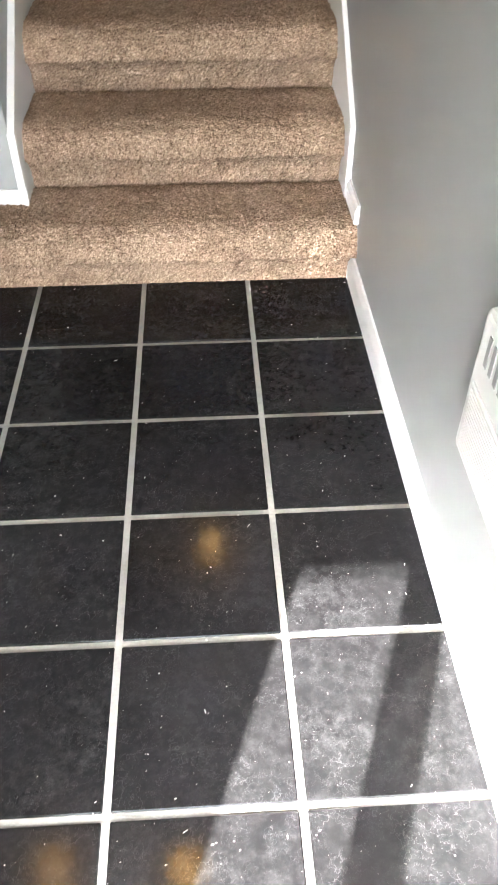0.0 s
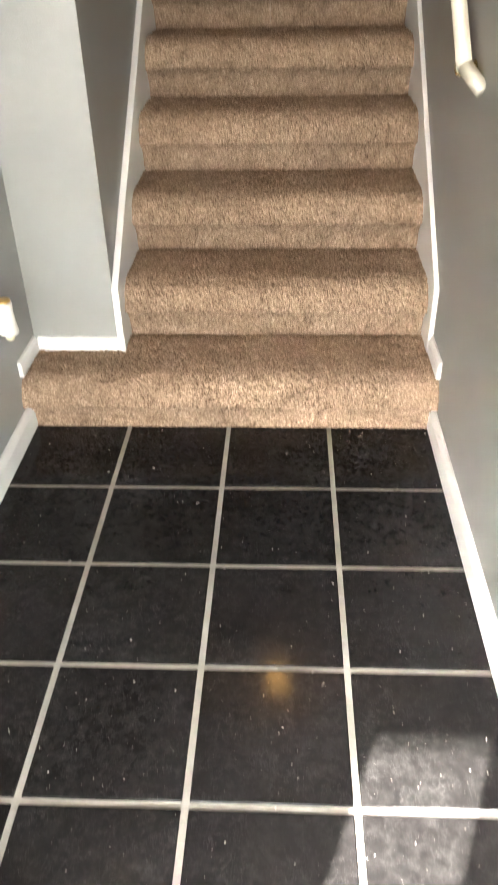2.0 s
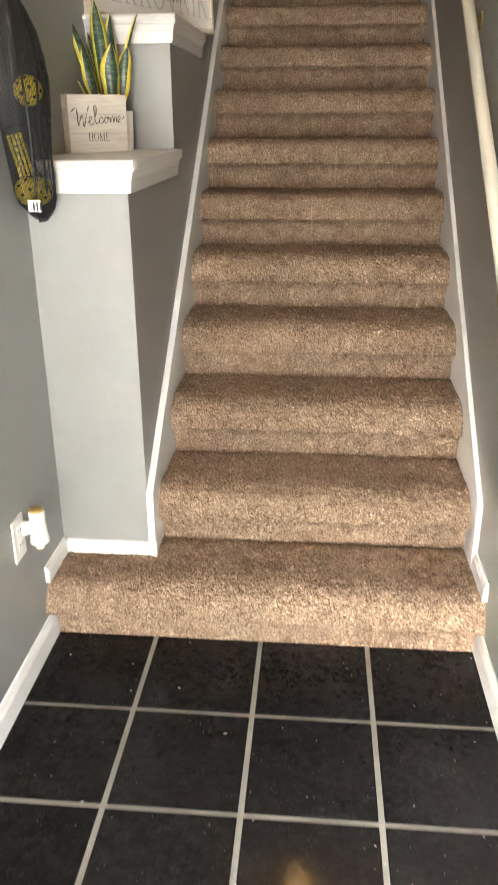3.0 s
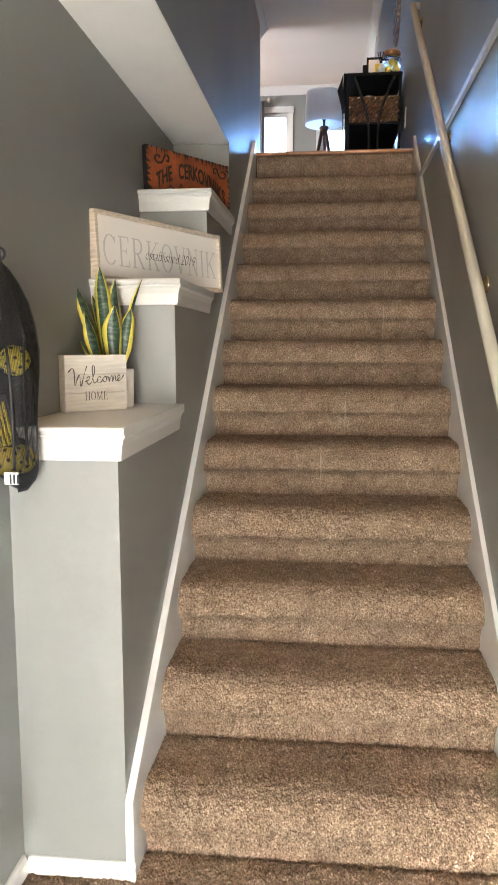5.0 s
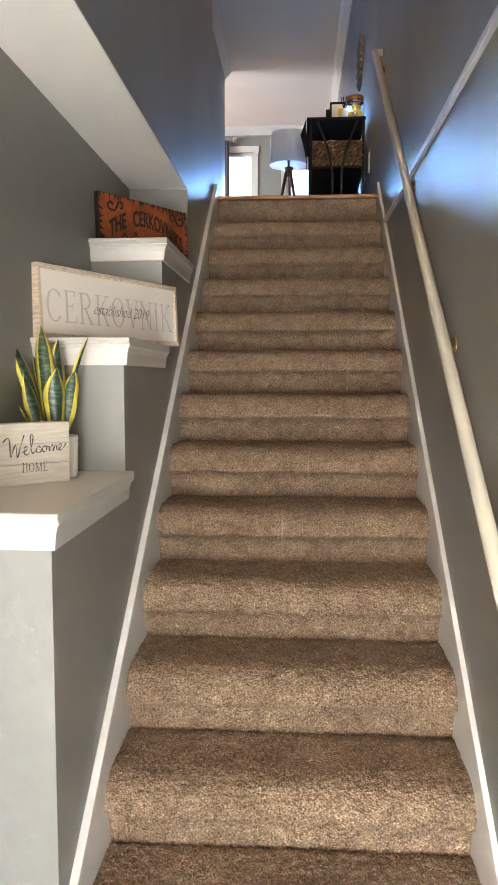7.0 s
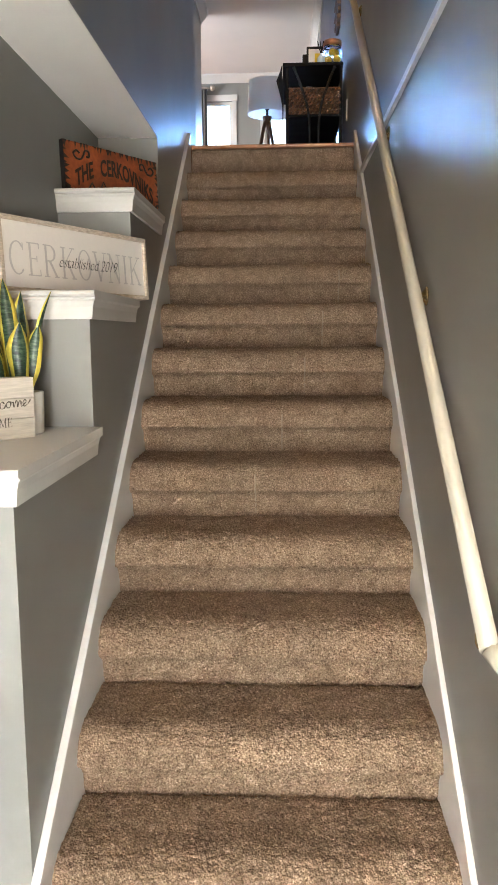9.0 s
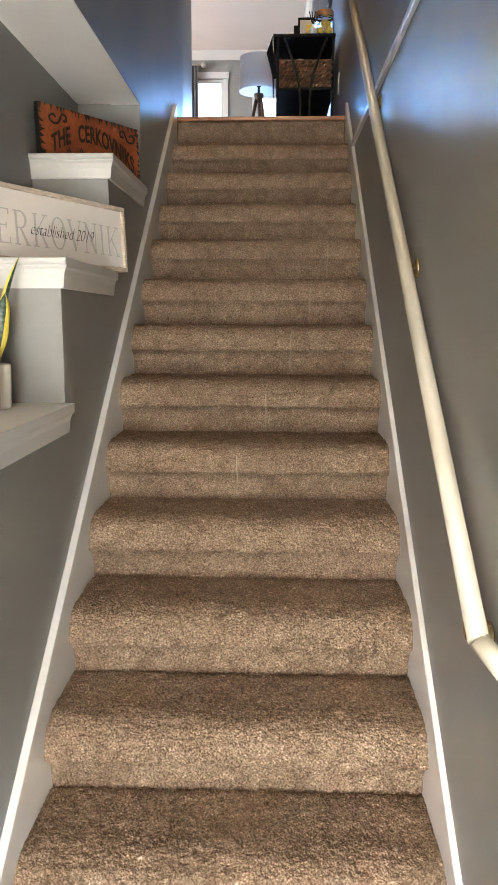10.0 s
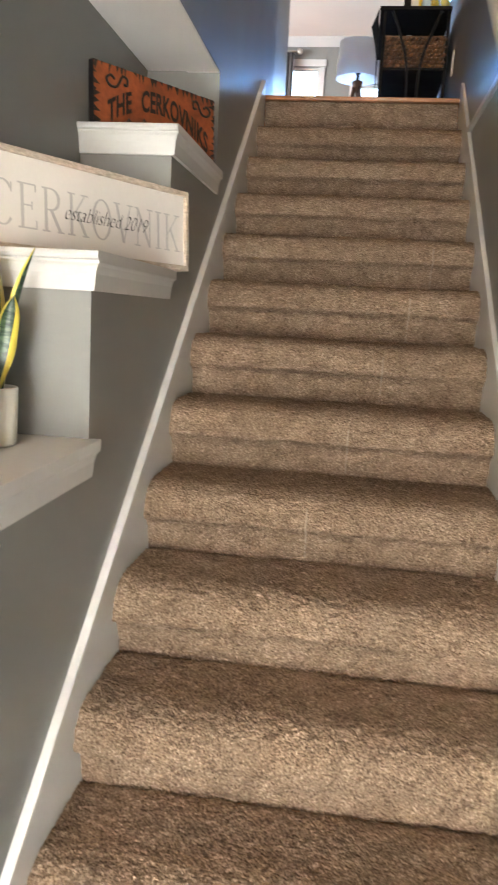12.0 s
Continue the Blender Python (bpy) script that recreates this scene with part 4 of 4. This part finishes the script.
outlet(XL, -0.178, 0.42, 1)
outlet(XR, 3.95, 3.02, -1)
fr = thing("air_freshener", "white plug-in air freshener with a gold cap in the outlet", "air freshener", (XL, -0.165, 0.435))
neck = tube([(0.008, 0, 0.005), (0.025, 0.008, 0.005), (0.038, 0.014, 0.008)], [0.020, 0.018, 0.017], 16)
part("plug", neck, plastic, fr, smooth=True)
part("body", lathe([(0, -0.04), (0.024, -0.04), (0.0255, -0.036), (0.022, -0.01), (0.020, 0.02), (0.0215, 0.045), (0.019, 0.05), (0, 0.05)], 28, at=(0.046, 0.016, 0.0)), plastic, fr, smooth=True)
part("cap", lathe([(0, 0.0505), (0.019, 0.0505), (0.0195, 0.055), (0.014, 0.058), (0, 0.056)], 24, at=(0.046, 0.016, 0.0)), gold, fr, "gold cap", True)
part("bottle", lathe([(0, -0.058), (0.011, -0.057), (0.013, -0.05), (0.013, -0.0395)], 20, at=(0.046, 0.016, 0.0)), cream_fluid, fr, "pale yellow refill bottle", True)

# ---- white wall heater in the entry ----
slot_grey = varied("shaded slot", (0.16, 0.155, 0.145), 0.6, spread=0.1)
# white plastic with the heater's shade put into its base colour
dimmed_plastic = varied("dimmed white plastic", (0.38, 0.37, 0.34), 0.4, spread=0.04, grain=60, bump_s=0.03)
heater = thing("wall_heater", "white plastic wall-mounted heater with slots and ribbed panel", "heater", (XR, -1.13, 0.395))
part("body", box(-0.046, 0, -0.40, 0, 0, 0.262, 0.012, seg=3), dimmed_plastic, heater)
for i in range(12):
    part("slot", box(-0.0475, -0.046, -0.05 - 0.022 * i, -0.038 - 0.022 * i, 0.185, 0.235, 0.0005), slot_grey, heater)
pnl = part("panel", box(-0.050, -0.046, -0.37, -0.022, 0.02, 0.145, 0.0018), dimmed_plastic, heater)
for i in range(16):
    part("rib", box(-0.0525, -0.050, -0.36, -0.032, 0.027 + i * 0.0072, 0.0305 + i * 0.0072), dimmed_plastic, pnl)
knob = lathe([(0, 0), (0.012, 0), (0.011, 0.009), (0, 0.010)], 20)
bmesh.ops.transform(knob, matrix=pose(-0.046, -0.19, 0.165, 0, -90, 0), verts=knob.verts)
part("knob", knob, nickel, heater, smooth=True)

# ---- upper room ----
black_metal = varied("black painted metal", (0.015, 0.015, 0.016), 0.35, metal=0.3, spread=0.15, grain=80)
black_wood = varied("black stained wood", (0.010, 0.0095, 0.009), 0.65, spread=0.2, grain=60, bump_s=0.1, spec=0.12)
rack = thing("shelf_rack", "black console rack with curved metal end bars", "shelf", (-0.205, 4.0, UP - 0.002))
RW, RDEP = 0.37, 0.85
part("top", box(-RW / 2 - 0.02, RW / 2 + 0.005, -0.01, RDEP + 0.01, 0.655, 0.675, 0.003), black_wood, rack)
for z in (0.10, 0.34):
    part("shelf", box(-RW / 2, RW / 2, 0.0, RDEP, z, z + 0.014, 0.002), black_wood, rack)
part("back_panel", box(-RW / 2, RW / 2, RDEP - 0.01, RDEP, 0.115, 0.654), black_wood, rack)
for x in (-RW / 2 + 0.009, RW / 2 - 0.009):
    for y in (0.012, RDEP - 0.012):
        part("leg", box(x - 0.009, x + 0.009, y - 0.009, y + 0.009, 0.0, 0.654, 0.002), black_wood, rack)
for s in (-1, 1):
    curve = smooth_line([(s * 0.135, -0.012, 0.645), (s * 0.095, -0.012, 0.55), (s * 0.045, -0.012, 0.40), (s * 0.03, -0.012, 0.25), (s * 0.032, -0.012, 0.01)])
    part("curved_bar", tube(curve, 0.0085, 10), black_metal, rack, smooth=True)
cloth = bmesh.new()
g = [[cloth.verts.new((-RW / 2 - 0.023 - 0.04 * math.exp(-((t - 0.33) / 0.2) ** 2) * max(0, 1 - 2.5 * u) - 0.006 * (1 - t) * math.sin(5 * u), -0.012 + 0.5 * u, 0.66 - 0.30 * t)) for t in (0, 0.16, 0.33, 0.42, 0.7, 1.0)] for u in (0, 0.2, 0.4, 0.6, 0.8, 1.0)]
for r0, r1 in zip(g, g[1:]):
    for k in range(5):
        cloth.faces.new((r0[k], r1[k], r1[k + 1], r0[k + 1]))
cl = tagged(mesh_object("table_runner", cloth, varied("black cloth", (0.012, 0.012, 0.014), 0.9, spread=0.2, grain=200, bump_s=0.4), True), "black cloth runner hanging over the rack's side", "cloth")
cl.location = rack.location
cl.modifiers.new("thick", 'SOLIDIFY').thickness = 0.004

wicker = varied("brown woven wicker", (0.15, 0.072, 0.034), 0.6, spread=0.35, scale=30, grain=120, object_space=True, bump_s=0.4)
wn_ = wicker.node_tree
isle = wn_.nodes.new("ShaderNodeNewGeometry")
shade_ = ramp(wn_, isle.outputs["Random Per Island"], [(0.0, (0.35, 0.33, 0.32)), (0.6, (0.9, 0.88, 0.85)), (1.0, (1.5, 1.4, 1.3))])
wb_ = wn_.nodes["Principled BSDF"]
wn_.links.new(mixed(wn_, 1.0, wb_.inputs["Base Color"].links[0].from_socket, shade_, 'MULTIPLY'), wb_.inputs["Base Color"])
basket = thing("basket", "brown woven wicker basket on the rack shelf", "basket", (-0.205, 4.0, UP + 0.3525))
weave_a = bmesh.new()
for r in range(8):
    for k in range(15):
        x = -0.158 + 0.0225 * k + (0.0112 if r % 2 else 0)
        z = 0.010 + r * 0.0205
        tube([(x - 0.013, 0.022, z - 0.008), (x, 0.002, z), (x + 0.013, 0.022, z + 0.008)], [0.005, 0.0098, 0.005], 6, weave_a)
weave = part("woven_front", weave_a, wicker, basket, smooth=True)
tagged(weave, kind="stuff")
part("body", box(-0.165, 0.165, 0.016, 0.33, 0.0, 0.162, 0.006), wicker, basket)
part("rim", box(-0.169, 0.169, 0.010, 0.022, 0.160, 0.172, 0.004), wicker, basket)
liner = bmesh.new()
bmesh.ops.create_icosphere(liner, subdivisions=3, radius=0.055)
for v in liner.verts:
    v.co *= 1 + 0.25 * noise.noise(v.co * 30)
    v.co = Vector((v.co.x * 1.2 - 0.03, v.co.y + 0.12, v.co.z * 0.7 + 0.165))
part("liner_bag", liner, varied("grey plastic bag", (0.45, 0.47, 0.48), 0.4, spread=0.2, grain=50), basket, "crumpled grey bag", True)
basket_b = thing("low_basket", "low brown woven tray on the bottom shelf", "basket", (-0.205, 4.03, UP + 0.1125))
part("body", box(-0.15, 0.15, 0, 0.3, 0, 0.06, 0.01), wicker, basket_b)
bottle = thing("bottle", "small dark glass bottle on the bottom shelf", "bottle", (-0.065, 4.005, UP + 0.1125))
part("body", lathe([(0, 0), (0.016, 0), (0.018, 0.004), (0.018, 0.045), (0.007, 0.065), (0.006, 0.085), (0, 0.085)], 20), varied("dark green glass", (0.03, 0.05, 0.03), 0.1, spread=0.1), bottle, smooth=True)
part("label", lathe([(0.0185, 0.012), (0.0185, 0.036)], 20), cream_fluid, bottle, "yellow label", True)

ZT = UP - 0.002 + 0.6755
jar = thing("glass_jar", "glass jar of yellow lemons with a copper lid", "jar", (-0.082, 4.10, ZT))
jar.scale = (1.3, 1.3, 1.4)
jg = part("jar", lathe([(0, 0.002), (0.045, 0.002), (0.05, 0.01), (0.05, 0.075), (0.044, 0.092), (0.043, 0.092), (0.0475, 0.074), (0.0475, 0.012), (0, 0.006)], 32), glass, jar, smooth=True)
jg.visible_shadow = False
part("lid", lathe([(0, 0.118), (0.043, 0.117), (0.048, 0.112), (0.048, 0.094), (0, 0.0925)], 32), varied("copper lid", (0.45, 0.2, 0.08), 0.35, metal=0.8, spread=0.15, grain=60), jar, "copper coloured lid", True)
lemon_mat = varied("yellow lemon", (0.75, 0.5, 0.03), 0.45, spread=0.08, grain=90, object_space=True)
for x, y, z in ((-0.02, 0.0, 0.027), (0.022, -0.01, 0.028), (0.0, -0.012, 0.060), (0.015, 0.018, 0.062)):
    bm = bmesh.new()
    bmesh.ops.create_uvsphere(bm, u_segments=16, v_segments=10, radius=0.02)
    bmesh.ops.translate(bm, verts=bm.verts, vec=(x, y, z))
    part("lemon", bm, lemon_mat, jar, smooth=True)
art = thing("picture_frame", "small black frame with a pale and yellow card", "picture frame", (-0.195, 4.16, ZT))
art.scale = (1.0, 1.0, 1.55)
part("frame", box(-0.055, 0.055, 0, 0.018, 0, 0.10, 0.003), black_wood, art)
part("card", box(-0.042, 0.042, -0.0015, 0.0005, 0.012, 0.088), panel_white, art)
part("yellow_patch", box(0.0, 0.034, -0.003, -0.0012, 0.03, 0.07), lemon_mat, art)
dark_box = thing("black_box", "small black box on the rack top", "box", (-0.262, 4.12, ZT))
dark_box.scale = (1.0, 1.0, 1.4)
part("body", box(-0.016, 0.016, 0, 0.05, 0, 0.066, 0.003), black_wood, dark_box)
dif = thing("reed_diffuser", "glass reed diffuser with dark reeds", "diffuser", (-0.158, 4.03, ZT))
dif.scale = (1.2, 1.2, 1.25)
part("bottle", lathe([(0, 0), (0.02, 0), (0.022, 0.006), (0.021, 0.03), (0.008, 0.044), (0.008, 0.052), (0, 0.052)], 20), varied("pale blue glass", (0.55, 0.66, 0.7), 0.1, spread=0.05), dif, smooth=True)
for dx in (-0.02, -0.006, 0.012):
    part("reed", tube([(0, 0, 0.04), (dx, 0.004, 0.115)], 0.0025, 6), black_wood, dif)

decor = thing("wall_decor", "brown carved wood slat panel hung on the wall", "wall art", (XR, 4.75, 4.02))
slat_wood = varied("mottled brown wood", (0.22, 0.13, 0.075), 0.6, spread=0.4, scale=20, grain=60, object_space=True, bump_s=0.3)
for i in range(9):
    w = 0.19 * math.sqrt(max(0.12, 1 - ((i - 4) / 4.6) ** 2))
    part("slat", box(-0.022 - 0.006 * (i % 2), -0.001, -w, w, -0.225 + i * 0.039, -0.225 + i * 0.039 + 0.031, 0.003), slat_wood, decor)

# floor lamp
lamp = thing("floor_lamp", "tripod floor lamp with wooden legs and white drum shade", "lamp", (-0.59, 7.8, UP - 0.002))
linen = varied("white linen shade", (0.80, 0.79, 0.78), 0.8, spread=0.03, grain=200, bump_s=0.2)
sh = part("shade", lathe([(0.206, 1.725), (0.222, 1.372), (0.219, 1.372), (0.203, 1.725)], 48), linen, lamp, "white fabric drum shade", True)
ln = linen.node_tree
trl = ln.nodes.new("ShaderNodeBsdfTranslucent")
trl.inputs["Color"].default_value = (0.85, 0.84, 0.82, 1)
mxl = ln.nodes.new("ShaderNodeMixShader")
mxl.inputs[0].default_value = 0.6
ln.links.new(ln.nodes["Principled BSDF"].outputs[0], mxl.inputs[1])
ln.links.new(trl.outputs[0], mxl.inputs[2])
ln.links.new(mxl.outputs[0], ln.nodes["Material Output"].inputs["Surface"])
brown = varied("walnut lamp wood", (0.13, 0.065, 0.035), 0.45, spread=0.2, grain=40, stretch=(6, 6, 1), object_space=True)
part("hub", lathe([(0, 1.352), (0.05, 1.35), (0.055, 1.335), (0.042, 1.30), (0.03, 1.25), (0, 1.25)], 24), brown, lamp, smooth=True)
part("socket", lathe([(0, 1.35), (0.014, 1.35), (0.014, 1.42), (0.024, 1.425), (0.02, 1.45), (0, 1.455)], 16), black_metal, lamp, smooth=True)
for k in range(3):
    a = math.radians(200 + 120 * k)
    part("leg", tube([(0.02 * math.cos(a), 0.02 * math.sin(a), 1.33), (0.30 * math.cos(a), 0.30 * math.sin(a), 0.0)], [0.02, 0.014], 14), brown, lamp, smooth=True)
for k in range(3):
    a = 2 * math.pi * k / 3
    part("spider_wire", tube([(0.015 * math.cos(a), 0.015 * math.sin(a), 1.44), (0.205 * math.cos(a), 0.205 * math.sin(a), 1.70)], 0.002, 6), black_metal, lamp)

# curtain and rod by the far window
curtain_cloth = varied("grey curtain cloth", (0.13, 0.125, 0.125), 0.9, spread=0.1, grain=250, bump_s=0.3)
curtain = thing("curtain", "dark grey curtain hanging beside the far window", "curtain", (-1.60, Y_FAR - 0.09, UP))
bm = bmesh.new()
n = 40
g = [[bm.verts.new((-0.15 + 0.30 * i / n, 0.022 * math.sin(i * 1.05), z)) for z in (0.02, 0.8, 1.6, 2.24)] for i in range(n + 1)]
for r0, r1 in zip(g, g[1:]):
    for k in range(3):
        bm.faces.new((r0[k], r1[k], r1[k + 1], r0[k + 1]))
c = part("cloth", bm, curtain_cloth, curtain, smooth=True)
c.modifiers.new("thick", 'SOLIDIFY').thickness = 0.003
rod = thing("curtain_rod", "pale metal curtain rod with a round finial", "curtain rod", (-1.40, Y_FAR - 0.09, 4.915))
part("rod", tube([(-1.2, 0, 0), (0.0, 0, 0)], 0.012, 14), nickel, rod, smooth=True)
part("finial", lathe([(0, -0.035), (0.025, -0.03), (0.036, 0.0), (0.025, 0.03), (0, 0.035)], 20, at=(0.02, 0, 0)), nickel, rod, smooth=True)
part("bracket", tube([(-0.05, 0.0, 0.0), (-0.05, 0.09, 0.0)], 0.008, 10), nickel, rod)

# lint and crumbs on the tiles
lint = bmesh.new()
rl = random.Random(11)
for i in range(75):
    x, y = rl.uniform(XL + 0.03, XR - 0.02), rl.uniform(-2.2, -0.02)
    a, ln, w = rl.uniform(0, math.pi), rl.uniform(0.0008, 0.0027) * (2.0 if rl.random() < 0.12 else 1), rl.uniform(0.0004, 0.001)
    b = box(-ln, ln, -w, w, 0, 0.0012)
    bmesh.ops.transform(b, matrix=pose(x, y, 0.0006, 0, 0, math.degrees(a)), verts=b.verts)
    merged(lint, b)
tagged(mesh_object("crumbs", lint, varied("pale lint", (0.45, 0.43, 0.40), 0.9, spread=0.2, grain=200)), "pale crumbs and lint scattered on the black tiles", "crumbs", kind="stuff")

# ---- floor tiles ----
S, G = 0.3075, 0.0135
tile_mesh = {}
cols = [(-0.304, XR), (-0.6115, -0.304), (-0.919, -0.6115), (XL, -0.919)]
rows = [(-0.302, 0.012)] + [(-0.302 - S * (i + 1), -0.302 - S * i) for i in range(9)]
for xa, xb in cols:
    for ya, yb in rows:
        w, d = round(xb - xa - G, 4), round(yb - ya - G, 4)
        if (w, d) not in tile_mesh:
            b = box(-w / 2, w / 2, -d / 2, d / 2, -0.012, 0.0, 0.0018, seg=1)
            me = bpy.data.meshes.new("tile")
            b.to_mesh(me)
            b.free()
            me.materials.append(tile_mat)
            tile_mesh[(w, d)] = me
        t = new("tile", tile_mesh[(w, d)])
        t.location = ((xa + xb) / 2, (ya + yb) / 2, random.uniform(-0.0004, 0.0004))
        t.rotation_euler = (random.gauss(0, 0.0012), random.gauss(0, 0.0012), 0)
        t.parent = floor
